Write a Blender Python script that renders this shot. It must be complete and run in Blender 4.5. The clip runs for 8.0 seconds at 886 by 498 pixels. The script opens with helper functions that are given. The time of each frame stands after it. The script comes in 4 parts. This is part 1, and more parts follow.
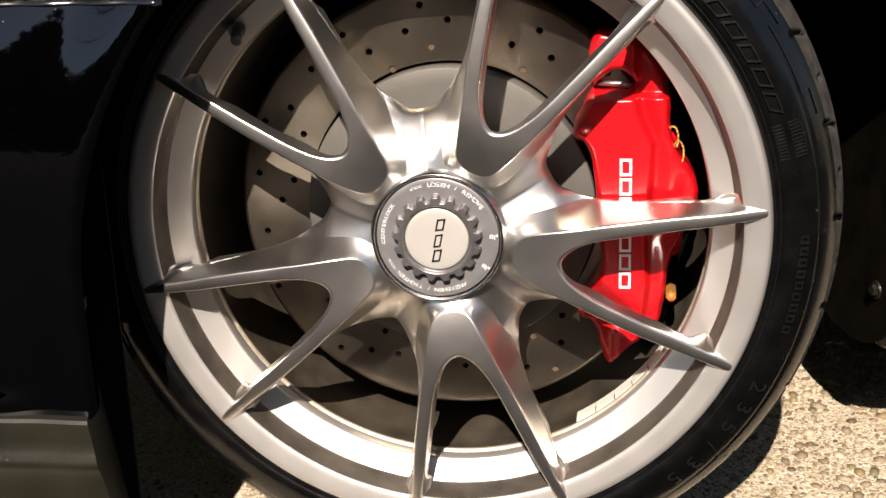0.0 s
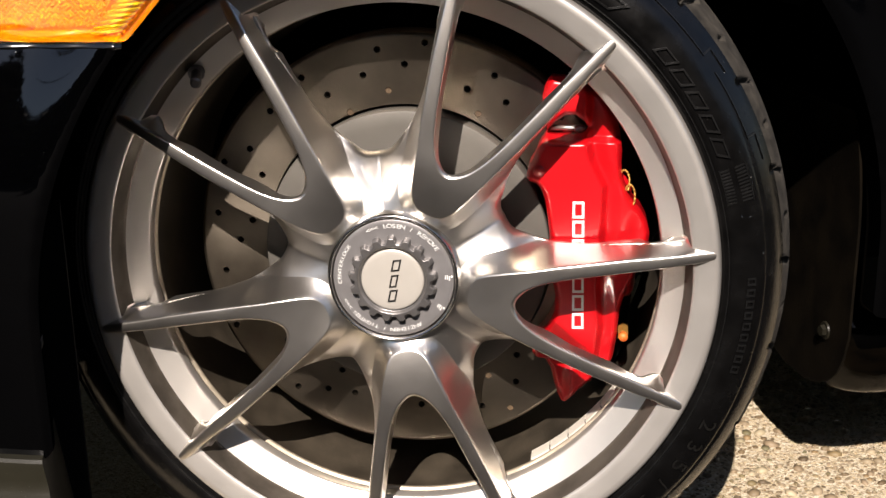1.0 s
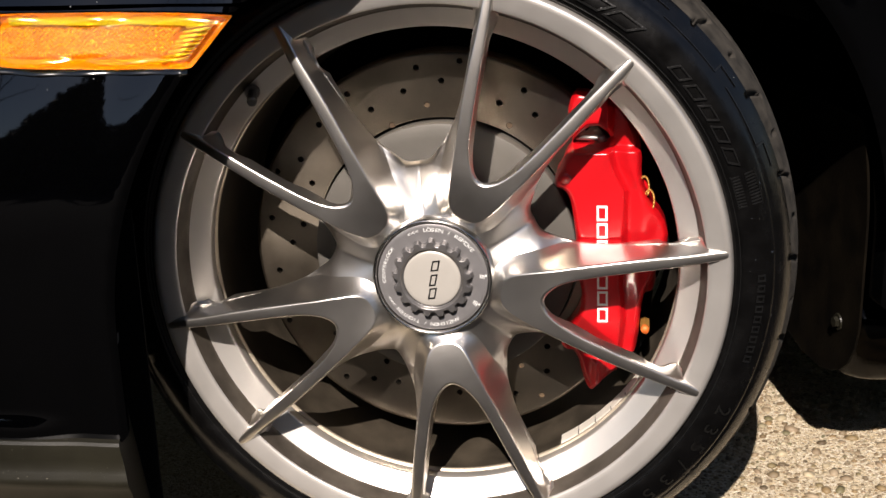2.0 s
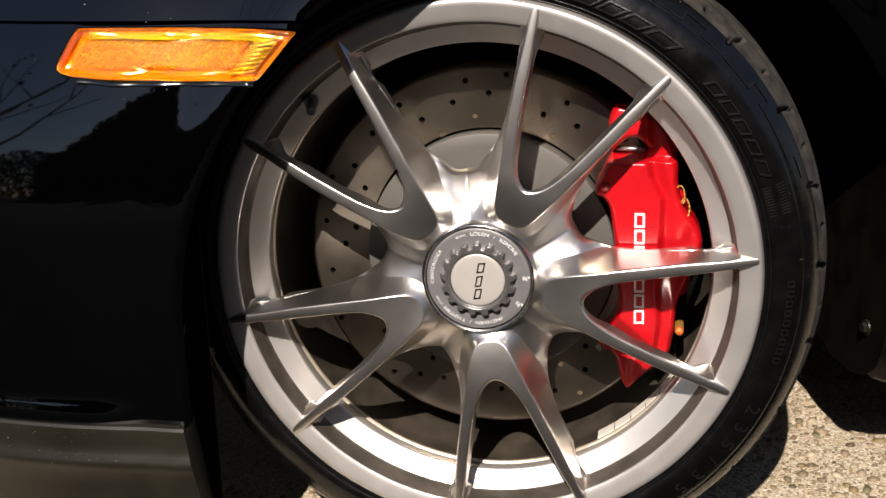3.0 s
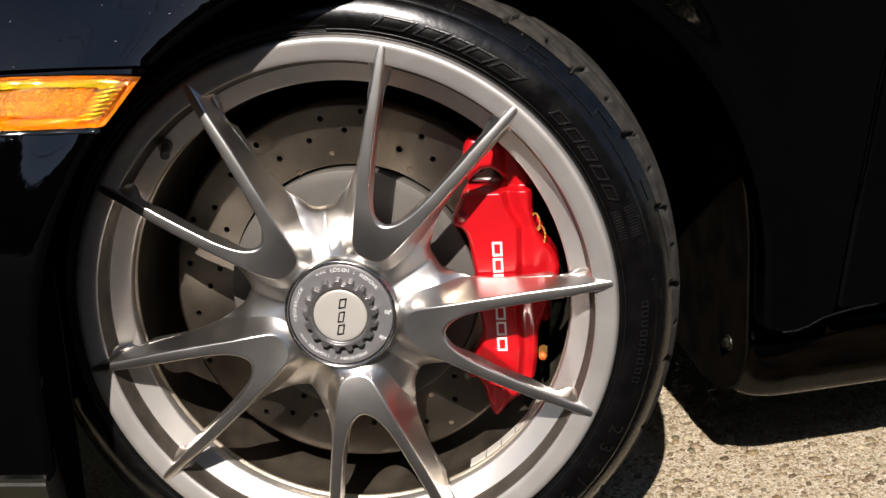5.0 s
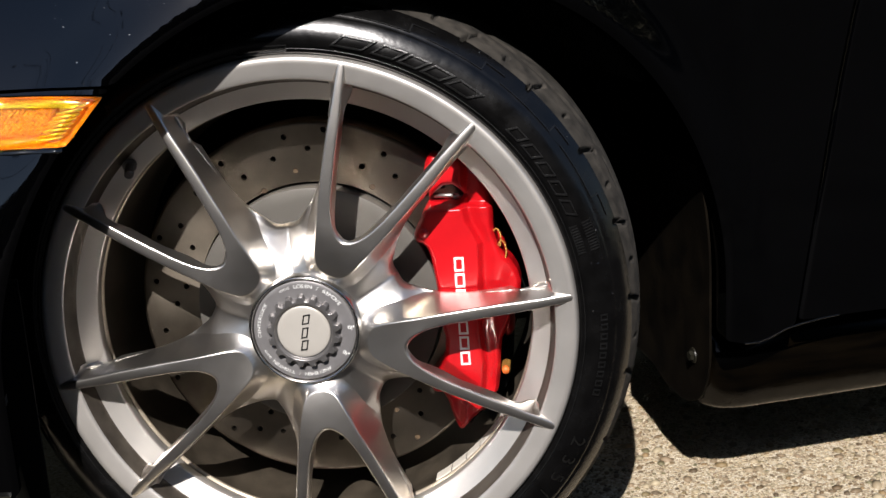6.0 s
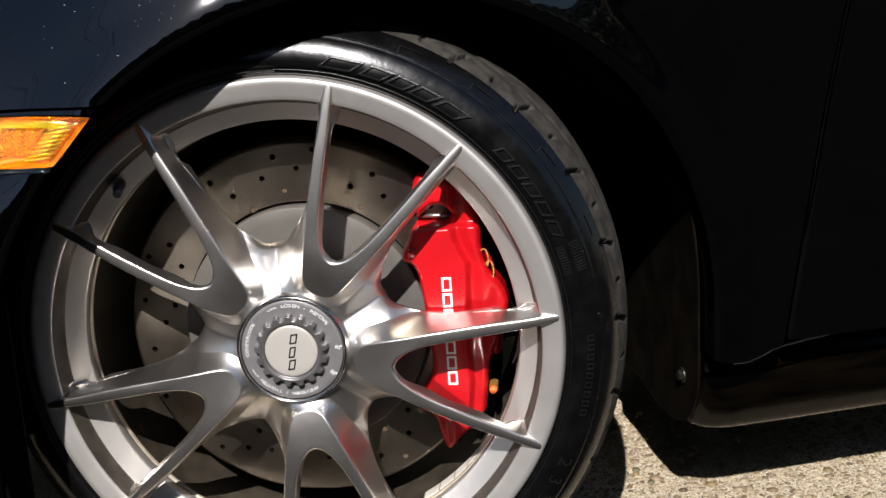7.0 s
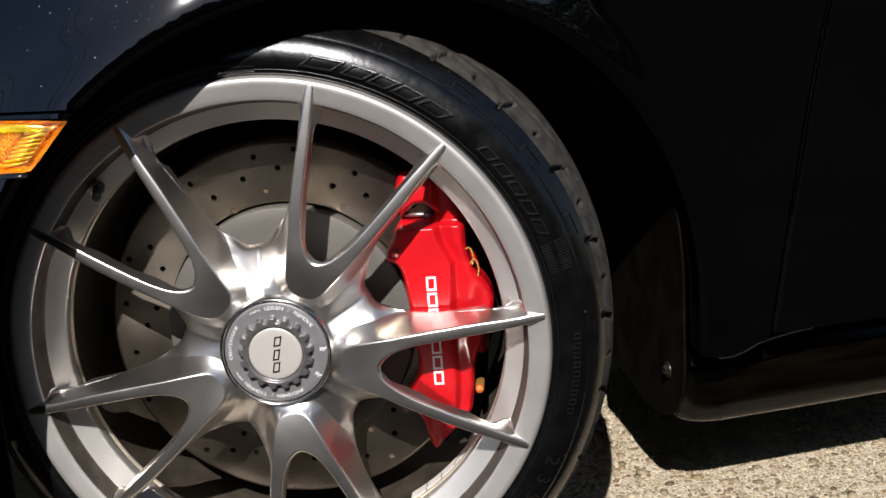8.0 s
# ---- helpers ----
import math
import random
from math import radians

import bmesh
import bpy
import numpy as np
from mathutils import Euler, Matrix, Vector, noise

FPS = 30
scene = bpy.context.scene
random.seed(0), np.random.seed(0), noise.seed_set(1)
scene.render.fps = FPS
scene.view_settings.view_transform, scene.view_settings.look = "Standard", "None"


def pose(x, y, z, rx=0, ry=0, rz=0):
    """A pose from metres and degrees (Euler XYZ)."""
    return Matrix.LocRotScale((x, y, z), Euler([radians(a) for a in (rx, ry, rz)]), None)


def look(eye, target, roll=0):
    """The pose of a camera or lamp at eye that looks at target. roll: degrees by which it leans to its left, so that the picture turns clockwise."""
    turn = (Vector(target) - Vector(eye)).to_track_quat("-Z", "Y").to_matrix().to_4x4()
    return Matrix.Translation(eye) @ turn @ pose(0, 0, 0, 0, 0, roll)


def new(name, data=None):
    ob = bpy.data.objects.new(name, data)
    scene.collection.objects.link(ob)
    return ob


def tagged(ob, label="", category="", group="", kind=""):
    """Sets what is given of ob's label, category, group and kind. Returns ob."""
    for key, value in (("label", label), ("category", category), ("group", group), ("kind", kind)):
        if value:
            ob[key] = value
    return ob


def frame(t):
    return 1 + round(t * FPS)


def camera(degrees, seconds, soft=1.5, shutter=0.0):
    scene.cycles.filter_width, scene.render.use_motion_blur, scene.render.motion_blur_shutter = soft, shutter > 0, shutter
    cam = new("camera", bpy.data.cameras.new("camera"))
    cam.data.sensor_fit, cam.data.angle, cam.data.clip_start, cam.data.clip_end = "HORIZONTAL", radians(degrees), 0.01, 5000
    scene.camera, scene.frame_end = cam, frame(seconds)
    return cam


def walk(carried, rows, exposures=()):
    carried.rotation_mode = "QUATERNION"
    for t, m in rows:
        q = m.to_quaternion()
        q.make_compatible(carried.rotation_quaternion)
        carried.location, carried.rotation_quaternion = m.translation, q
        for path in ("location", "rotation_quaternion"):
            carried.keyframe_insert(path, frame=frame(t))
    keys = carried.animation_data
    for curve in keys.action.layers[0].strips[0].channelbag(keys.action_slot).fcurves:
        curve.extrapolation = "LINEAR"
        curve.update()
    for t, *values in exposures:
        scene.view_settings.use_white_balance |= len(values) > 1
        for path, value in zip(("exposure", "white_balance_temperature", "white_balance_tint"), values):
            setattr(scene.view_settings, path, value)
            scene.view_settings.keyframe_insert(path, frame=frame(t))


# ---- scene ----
cam = camera(40.29, 8.0)
PATH = [
    (0.0, -0.1383, -0.8850, 0.6129, 71.306, 1.349, -9.641),
    (0.5, -0.1281, -0.8865, 0.6136, 71.880, 0.849, -10.559),
    (1.0, -0.1325, -0.8989, 0.6211, 72.967, 0.619, -11.115),
    (2.5, -0.1513, -1.0226, 0.6707, 72.437, 1.789, -8.186),
    (3.0, -0.1596, -1.0412, 0.6751, 72.776, 1.419, -7.459),
    (3.5, -0.1609, -1.0439, 0.6772, 73.365, 1.413, -8.412),
    (4.0, -0.1523, -1.0509, 0.6798, 74.081, 1.730, -9.921),
    (4.5, -0.1339, -1.0519, 0.6762, 74.110, 2.338, -11.616),
    (6.0, -0.0937, -1.0783, 0.6744, 75.148, 3.205, -12.950),
    (6.5, -0.0856, -1.0814, 0.6801, 75.494, 3.278, -13.544),
    (7.0, -0.0818, -1.0827, 0.6802, 75.808, 3.047, -12.885),
    (7.5, -0.0902, -1.0737, 0.6835, 75.655, 2.957, -12.650),
    (8.0, -0.0839, -1.0696, 0.6885, 75.159, 3.526, -14.065),
]
walk(cam, [(t, pose(*row)) for t, *row in PATH], exposures=[(0.0, 1.02, 6950, 17), (1.0, 0.87, 6900, 17), (2.5, 0.66, 6750, 17), (4.5, 0.62, 6600, 16), (6.0, 0.62, 6300, 14), (8.0, 0.62, 6150, 14)])

# ---- light: clear noon sky, sun high in front of the wheel ----
SUN_RAY = Vector((0.37, 1.0, -0.96)).normalized()
world = bpy.data.worlds.new("sky")
scene.world = world
world.use_nodes = True
sky = world.node_tree.nodes.new("ShaderNodeTexSky")
sky.sky_type, sky.sun_disc = "NISHITA", False
sky.air_density, sky.dust_density, sky.ozone_density = 1.3, 0.5, 2.5
sky.sun_elevation, sky.sun_rotation = math.asin(-SUN_RAY.z), math.atan2(-SUN_RAY.x, -SUN_RAY.y)
back = world.node_tree.nodes["Background"]
back.inputs[1].default_value = 0.05
world.node_tree.links.new(sky.outputs[0], back.inputs[0])
sun = new("sun", bpy.data.lights.new("sun", "SUN"))
sun.data.energy, sun.data.angle, sun.data.color = 5.0, radians(0.53), (1.0, 0.95, 0.87)
sun.matrix_world = look(Vector((0, 0, 3)) - SUN_RAY, Vector((0, 0, 3)))


# ---- materials ----
def mat(name, color, rough=0.5, metal=0.0, var=0.15, scale=40.0, bump=0.0, bump_scale=400.0, coat=0.0, spec=0.5, dark=None, rough_var=0.1):
    """A surface with variation at two scales: blotches in colour and gloss, and a fine relief."""
    m = bpy.data.materials.new(name)
    m.use_nodes = True
    n, l = m.node_tree.nodes, m.node_tree.links
    b = n["Principled BSDF"]
    b.inputs["Roughness"].default_value, b.inputs["Metallic"].default_value = rough, metal
    b.inputs["Coat Weight"].default_value, b.inputs["Coat Roughness"].default_value = coat, 0.03
    b.inputs["Specular IOR Level"].default_value = spec
    co = n.new("ShaderNodeTexCoord")
    big = n.new("ShaderNodeTexNoise")
    big.inputs["Scale"].default_value, big.inputs["Detail"].default_value = scale, 6
    l.new(co.outputs["Object"], big.inputs["Vector"])
    ramp = n.new("ShaderNodeMix")
    ramp.data_type = "RGBA"
    low = dark or tuple(c * (1 - var) for c in color)
    high = tuple(min(1, c * (1 + var)) for c in color) if not dark else color
    ramp.inputs[6].default_value, ramp.inputs[7].default_value = (*low, 1), (*high, 1)
    steep = n.new("ShaderNodeMapRange")
    steep.inputs[1].default_value, steep.inputs[2].default_value = 0.3, 0.7
    l.new(big.outputs[0], steep.inputs[0])
    l.new(steep.outputs[0], ramp.inputs[0])
    l.new(ramp.outputs[2], b.inputs["Base Color"])
    gloss = n.new("ShaderNodeMapRange")
    gloss.inputs[3].default_value, gloss.inputs[4].default_value = max(0.02, rough - rough_var * rough), min(1, rough + rough_var * rough)
    l.new(big.outputs[0], gloss.inputs[0])
    l.new(gloss.outputs[0], b.inputs["Roughness"])
    if bump:
        fine = n.new("ShaderNodeTexNoise")
        fine.inputs["Scale"].default_value, fine.inputs["Detail"].default_value = bump_scale, 4
        l.new(co.outputs["Object"], fine.inputs["Vector"])
        bp = n.new("ShaderNodeBump")
        bp.inputs["Strength"].default_value, bp.inputs["Distance"].default_value = min(1, bump), 0.001 if bump < 1 else 0.004
        l.new(fine.outputs[0], bp.inputs["Height"])
        l.new(bp.outputs[0], b.inputs["Normal"])
    return m


M_ALLOY = mat("satin_alloy", (0.75, 0.715, 0.67), 0.325, 1.0, 0.05, 30, 0.05, 900, coat=0.0)
M_RIM = mat("silver_rim_paint", (0.62, 0.59, 0.55), 0.42, 0.78, 0.04, 30, 0.05, 900, coat=0.1)
M_GROOVE = mat("brown_groove", (0.135, 0.116, 0.094), 0.5, 0.6, dark=(0.065, 0.054, 0.043), scale=40, bump=0.1)
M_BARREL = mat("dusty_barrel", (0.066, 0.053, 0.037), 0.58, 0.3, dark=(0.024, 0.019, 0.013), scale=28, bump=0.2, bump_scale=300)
M_TYRE = mat("tyre_rubber", (0.0022, 0.0021, 0.0021), 0.24, 0, 0.3, 60, 0.16, 160, spec=0.50, rough_var=0.5)
# paler than the tyre: light caught on raised edges is put into the colour
M_MARK = mat("lightened_rubber_relief", (0.0055, 0.0055, 0.0055), 0.30, 0, 0.3, 120, 0.3, 600, spec=0.5)
# worn size print; its paler grey also puts the lit look into colour
M_WORN_LIT = mat("scuffed_lit_print", (0.0060, 0.0058, 0.0054), 0.34, 0, 0.5, 500, 0.5, 900, spec=0.5)
M_TREAD = mat("worn_tread", (0.048, 0.042, 0.034), 0.88, 0, dark=(0.010, 0.009, 0.0075), scale=75, bump=0.6, bump_scale=900, spec=0.3)
M_DISC = mat("brake_iron", (0.31, 0.268, 0.212), 0.34, 0.95, dark=(0.13, 0.108, 0.083), scale=13, bump=0.1, bump_scale=500)
M_RUST = mat("rusty_edge", (0.44, 0.33, 0.21), 0.7, 0.3, dark=(0.24, 0.16, 0.09), scale=60, bump=0.3)
M_PLUG = mat("rust_and_dust", (0.085, 0.055, 0.030), 0.8, 0.1, 0.3, 200, 0.3)
M_BELL = mat("bell_alloy", (0.105, 0.098, 0.086), 0.58, 0.25, 0.08, 30, 0.08, 700)
M_RED = mat("red_caliper_paint", (0.47, 0.0045, 0.008), 0.30, 0, 0.12, 25, 0.04, 300, coat=0.4)
M_WHITE = mat("white_print", (0.80, 0.80, 0.78), 0.5, 0, 0.03)
M_DUST = mat("pale_grit", (0.085, 0.077, 0.058), 0.9, 0, 0.5)
# pale matte colour that paints the sparkle of water spots
M_SPOT = mat("dried_water_sparkle", (0.30, 0.31, 0.32), 0.4, 0, 0.3)
M_RING = mat("grey_anodised", (0.27, 0.26, 0.26), 0.42, 0.6, 0.08, 60, 0.1, 1500)
M_NUT = mat("dark_anodised", (0.24, 0.23, 0.225), 0.34, 0.8, 0.15, 80, 0.1, 900)
M_POLISH = mat("polished_ring", (0.62, 0.60, 0.57), 0.18, 1.0, 0.04)
M_CAP = mat("cream_cap", (0.52, 0.49, 0.44), 0.38, 0.35, 0.03, 50)
M_BLACK_PRINT = mat("black_print", (0.008, 0.008, 0.008), 0.4)
M_PAINT = mat("black_car_paint", (0.0003, 0.0003, 0.0004), 0.04, 0, 0.2, 6, spec=0.75, coat=0.0, rough_var=0.3)
M_SILL = mat("dusty_black_paint", (0.0026, 0.0018, 0.0009), 0.12, 0, dark=(0.0004, 0.0003, 0.0002), scale=14, bump=0.10, bump_scale=140, spec=0.26, rough_var=0.4)
M_PLASTIC = mat("grey_black_plastic", (0.0115, 0.0105, 0.0066), 0.40, 0, 0.4, 16, 0.12, 900, spec=0.35)
M_LINER = mat("dusty_liner", (0.0062, 0.0045, 0.0025), 0.65, 0, dark=(0.0016, 0.0012, 0.0008), scale=25, bump=0.3, bump_scale=250, spec=0.06)
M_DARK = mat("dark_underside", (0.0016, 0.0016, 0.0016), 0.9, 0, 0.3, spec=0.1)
M_BRASS = mat("brass_fitting", (0.50, 0.26, 0.06), 0.4, 0.6, 0.25)
M_ORANGE = mat("orange_cap", (0.62, 0.13, 0.02), 0.5, 0, 0.15, 60)
M_BEAD = mat("machined_bead", (0.36, 0.31, 0.24), 0.45, 0.6, 0.12, 50, 0.1)
M_WEIGHT = mat("zinc_weight", (0.72, 0.68, 0.60), 0.5, 0.3, 0.08, 60, 0.1)
M_STEEL = mat("dull_steel", (0.33, 0.31, 0.29), 0.4, 0.9, 0.15)


M_AMBER = mat("amber_lens", (1.0, 0.85, 0.12), 0.08, 0, 0.02)
amber = M_AMBER.node_tree.nodes["Principled BSDF"]
amber.inputs["Coat Weight"].default_value, amber.inputs["Coat Roughness"].default_value = 1.0, 0.11
amber.inputs["Transmission Weight"].default_value, amber.inputs["IOR"].default_value = 1.0, 1.45
M_GOLD = mat("gold_reflector", (1.0, 0.86, 0.34), 0.18, 0.9, 0.05, 40)
M_REFLECTOR = mat("amber_reflector", (0.66, 0.29, 0.026), 0.17, 0.65, 0.06, 40)
M_BOWL = mat("lamp_bowl", (0.55, 0.16, 0.012), 0.18, 0.5, 0.1, 40)
M_TRIM = mat("satin_black_trim", (0.002, 0.002, 0.002), 0.16, 0, 0.1, 40, spec=0.9)

drawn = M_SILL.node_tree.nodes.new("ShaderNodeMapping")
drawn.inputs["Scale"].default_value = (1.0, 6.0, 6.0)
M_SILL.node_tree.links.new(M_SILL.node_tree.nodes["Texture Coordinate"].outputs["Object"], drawn.inputs["Vector"])
for k in [k for k in M_SILL.node_tree.nodes if k.bl_idname == "ShaderNodeTexNoise"]:
    M_SILL.node_tree.links.new(drawn.outputs[0], k.inputs["Vector"])

turned = M_DISC.node_tree.nodes.new("ShaderNodeTangent")
turned.direction_type, turned.axis = "RADIAL", "Y"
M_DISC.node_tree.links.new(turned.outputs[0], M_DISC.node_tree.nodes["Principled BSDF"].inputs["Tangent"])
M_DISC.node_tree.nodes["Principled BSDF"].inputs["Anisotropic"].default_value = 0.75


def pebble_mat(name, a, bcol, c):
    m = mat(name, a, 0.55, 0, 0.2, 150, 0.2, 900, spec=0.4)
    n, l = m.node_tree.nodes, m.node_tree.links
    info, ramp = n.new("ShaderNodeNewGeometry"), n.new("ShaderNodeValToRGB")
    ob = n.new("ShaderNodeObjectInfo")
    add = n.new("ShaderNodeMath")
    add.operation = "ADD"
    wrap = n.new("ShaderNodeMath")
    wrap.operation = "FRACT"
    l.new(info.outputs["Random Per Island"], add.inputs[0])
    l.new(ob.outputs["Random"], add.inputs[1])
    l.new(add.outputs[0], wrap.inputs[0])
    l.new(wrap.outputs[0], ramp.inputs[0])
    e = ramp.color_ramp.elements
    e[0].color, e[1].color = (*a, 1), (*c, 1)
    for at, col in ((0.15, bcol), (0.28, (0.36, 0.29, 0.19)), (0.42, (0.085, 0.060, 0.034)), (0.55, (0.25, 0.17, 0.085)), (0.66, (0.14, 0.125, 0.066)), (0.78, (0.44, 0.365, 0.245)), (0.90, (0.12, 0.080, 0.042))):
        k = e.new(at)
        k.color = (*col, 1)
    mix = n.new("ShaderNodeMix")
    mix.data_type, mix.blend_type = "RGBA", "MULTIPLY"
    mix.inputs[0].default_value = 0.6
    old = [k for k in n if k.bl_idname == "ShaderNodeMix" and k != mix][0]
    old.inputs[6].default_value, old.inputs[7].default_value = (0.65, 0.65, 0.65, 1), (1, 1, 1, 1)
    l.new(ramp.outputs[0], mix.inputs[6])
    l.new(old.outputs[2], mix.inputs[7])
    l.new(mix.outputs[2], n["Principled BSDF"].inputs["Base Color"])
    return m


M_PEBBLE = pebble_mat("pebbles", (0.28, 0.21, 0.135), (0.19, 0.14, 0.085), (0.38, 0.30, 0.20))
# far darker than any real paving: the shade is in the colour
M_DARK_FRONT = mat("dark_front_ground", (0.0085, 0.0083, 0.0082), 1.0, 0, 0.3, 3, 0.8, 200, spec=0.05)
M_LEAF = mat("hedge_leaves", (0.018, 0.027, 0.010), 0.8, 0, dark=(0.008, 0.012, 0.005), scale=2.0)
M_BARK = mat("bark", (0.05, 0.042, 0.034), 0.9, 0, 0.3, 8, 0.6, 40, spec=0.2)
M_GROUND = mat("sandy_concrete", (0.61, 0.51, 0.355), 0.9, 0, dark=(0.42, 0.345, 0.225), scale=110, bump=1.0, bump_scale=330, spec=0.2)


def speckle(m, scale):
    """Grains of lighter and darker sand in the concrete."""
    n, l = m.node_tree.nodes, m.node_tree.links
    cells, ramp, mix = n.new("ShaderNodeTexVoronoi"), n.new("ShaderNodeValToRGB"), n.new("ShaderNodeMix")
    cells.inputs["Scale"].default_value = scale
    l.new(n["Texture Coordinate"].outputs["Object"], cells.inputs["Vector"])
    sep = n.new("ShaderNodeSeparateColor")
    l.new(cells.outputs["Color"], sep.inputs[0])
    l.new(sep.outputs[0], ramp.inputs[0])
    e = ramp.color_ramp.elements
    e[0].color, e[1].color = (0.20, 0.15, 0.095, 1), (0.74, 0.68, 0.56, 1)
    for at, col in ((0.25, (0.46, 0.38, 0.27)), (0.5, (0.54, 0.475, 0.36)), (0.7, (0.49, 0.37, 0.22)), (0.8, (0.62, 0.56, 0.45))):
        k = e.new(at)
        k.color = (*col, 1)
    mix.data_type = "RGBA"
    mix.inputs[0].default_value = 0.7
    b = n["Principled BSDF"]
    old = b.inputs["Base Color"].links[0].from_socket
    l.new(old, mix.inputs[6])
    l.new(ramp.outputs[0], mix.inputs[7])
    l.new(mix.outputs[2], b.inputs["Base Color"])


speckle(M_GROUND, 330)


# ---- building helpers ----
def part(name, data, material, parent=None, label="", smooth=True):
    """Links verts and faces, or a bmesh, as one mesh object under a thing or a part."""
    me = bpy.data.meshes.new(name)
    if isinstance(data, bmesh.types.BMesh):
        bmesh.ops.recalc_face_normals(data, faces=data.faces)
        data.to_mesh(me)
        data.free()
    else:
        me.from_pydata(data[0], [], data[1])
    if smooth:
        me.shade_smooth()
    me.materials.append(material)
    ob = new(name, me)
    ob.parent = parent
    return tagged(ob, label)


def sharp(ob, angle=35):
    ob.data.set_sharp_from_angle(angle=radians(angle))
    return ob


def smoothstep(a, b, x):
    t = np.clip((x - a) / (b - a), 0, 1)
    return t * t * (3 - 2 * t)


def chaikin(pts, times=2):
    for _ in range(times):
        out = []
        for a, b in zip(pts, pts[1:] + pts[:1]):
            out += [(a[0] * 0.75 + b[0] * 0.25, a[1] * 0.75 + b[1] * 0.25), (a[0] * 0.25 + b[0] * 0.75, a[1] * 0.25 + b[1] * 0.75)]
        pts = out
    return pts


def sdf(u, v, poly):
    """Signed distance of points to a closed outline, negative inside."""
    best, odd = np.full(u.shape, 9.0), np.zeros(u.shape, bool)
    for (ax, ay), (bx, by) in zip(poly, poly[1:] + poly[:1]):
        ex, ey = bx - ax, by - ay
        h = np.clip(((u - ax) * ex + (v - ay) * ey) / (ex * ex + ey * ey + 1e-15), 0, 1)
        best = np.minimum(best, np.hypot(u - ax - h * ex, v - ay - h * ey))
        if ay != by:
            odd ^= ((ay > v) != (by > v)) & (u < ex * (v - ay) / ey + ax)
    return np.where(odd, -best, best)


def relief(us, vs, field, front, rear, seam_walls=True, flip=False):
    """A plate on the grid us x vs where field < 0, cut along field = 0: front(u, v) and rear(u, v) give its two faces."""
    U, V = np.meshgrid(us, vs, indexing="ij")
    F = field(U, V)
    keys, spots, polys = {}, [], []

    def vert(key, u, v):
        if key not in keys:
            keys[key] = len(spots)
            spots.append((u, v))
        return keys[key]

    inside = F < 0
    some = inside[:-1, :-1] | inside[1:, :-1] | inside[1:, 1:] | inside[:-1, 1:]
    for i, j in zip(*np.nonzero(some)):
        ring = ((i, j), (i + 1, j), (i + 1, j + 1), (i, j + 1))
        poly = []
        for a, b in zip(ring, ring[1:] + ring[:1]):
            if inside[a]:
                poly.append(vert(a, us[a[0]], vs[a[1]]))
            if inside[a] != inside[b]:
                h = F[a] / (F[a] - F[b])
                poly.append(vert((min(a, b), max(a, b)), us[a[0]] + h * (us[b[0]] - us[a[0]]), vs[a[1]] + h * (vs[b[1]] - vs[a[1]])))
        if len(poly) > 2:
            polys.append(poly)
    S = np.array(spots)
    A, B = np.stack(front(S[:, 0], S[:, 1]), 1), np.stack(rear(S[:, 0], S[:, 1]), 1)
    n = len(S)
    verts = [*map(tuple, A), *map(tuple, B)]
    faces = [list(p) for p in polys] + [[k + n for k in reversed(p)] for p in polys]
    edges = {(a, b) for p in polys for a, b in zip(p, p[1:] + p[:1])}
    edge_of = (us[0], us[-1], vs[0], vs[-1])
    wall = {}
    for a, b in edges:
        if (b, a) in edges:
            continue
        on = [abs(S[a][k // 2] - edge_of[k]) < 1e-9 and abs(S[b][k // 2] - edge_of[k]) < 1e-9 for k in range(4)]
        if any(on) and not seam_walls:
            continue
        for k in (a, b):
            if k not in wall:
                wall[k] = len(verts)
                verts += [tuple(A[k]), tuple(B[k])]
        faces.append([wall[b], wall[a], wall[a] + 1, wall[b] + 1])
    if flip:
        faces = [f[::-1] for f in faces]
    return verts, faces


def lathe(profile, segments=180, closed=True, push=None, start=0.0, sweep=360.0):
    """Turns (radius, depth) pairs round the wheel's axle; push(angle, radius, depth) gives inward displacement."""
    count = len(profile)
    full = sweep >= 360
    steps = segments if full else segments + 1
    ang = np.radians(start + np.arange(steps) * sweep / segments)
    verts, faces = [], []
    P = np.array(profile)
    for a in ang:
        r = P[:, 0].copy()
        if push is not None:
            r = r - push(a, P[:, 0], P[:, 1])
        verts += [(ri * math.cos(a), y, ri * math.sin(a)) for ri, y in zip(r, P[:, 1])]
    for s in range(segments):
        t = (s + 1) % steps
        for k in range(count if closed else count - 1):
            m = (k + 1) % count
            faces.append((s * count + k, s * count + m, t * count + m, t * count + k))
    return verts, faces


def rounded(profile, times=1):
    """Softens the corners of an open profile."""
    for _ in range(times):
        out = [profile[0]]
        for a, b in zip(profile, profile[1:]):
            out += [(a[0] * 0.8 + b[0] * 0.2, a[1] * 0.8 + b[1] * 0.2), (a[0] * 0.2 + b[0] * 0.8, a[1] * 0.2 + b[1] * 0.8)]
        profile = out + [profile[-1]]
    return profile


def slab(outline, y0, y1, bevel=0.0):
    """An outline in x and z, from depth y0 (front) back to y1, with a bevelled front edge."""
    bm = bmesh.new()
    f = bm.faces.new([bm.verts.new((x, y1, z)) for x, z in outline])
    top = bmesh.ops.extrude_face_region(bm, geom=[f])
    vs = [g for g in top["geom"] if isinstance(g, bmesh.types.BMVert)]
    for v in vs:
        v.co.y = y0
    if bevel:
        es = [e for e in bm.edges if all(v in vs for v in e.verts)]
        bmesh.ops.bevel(bm, geom=es, offset=bevel, segments=2, affect="EDGES", profile=0.5)
    return bm


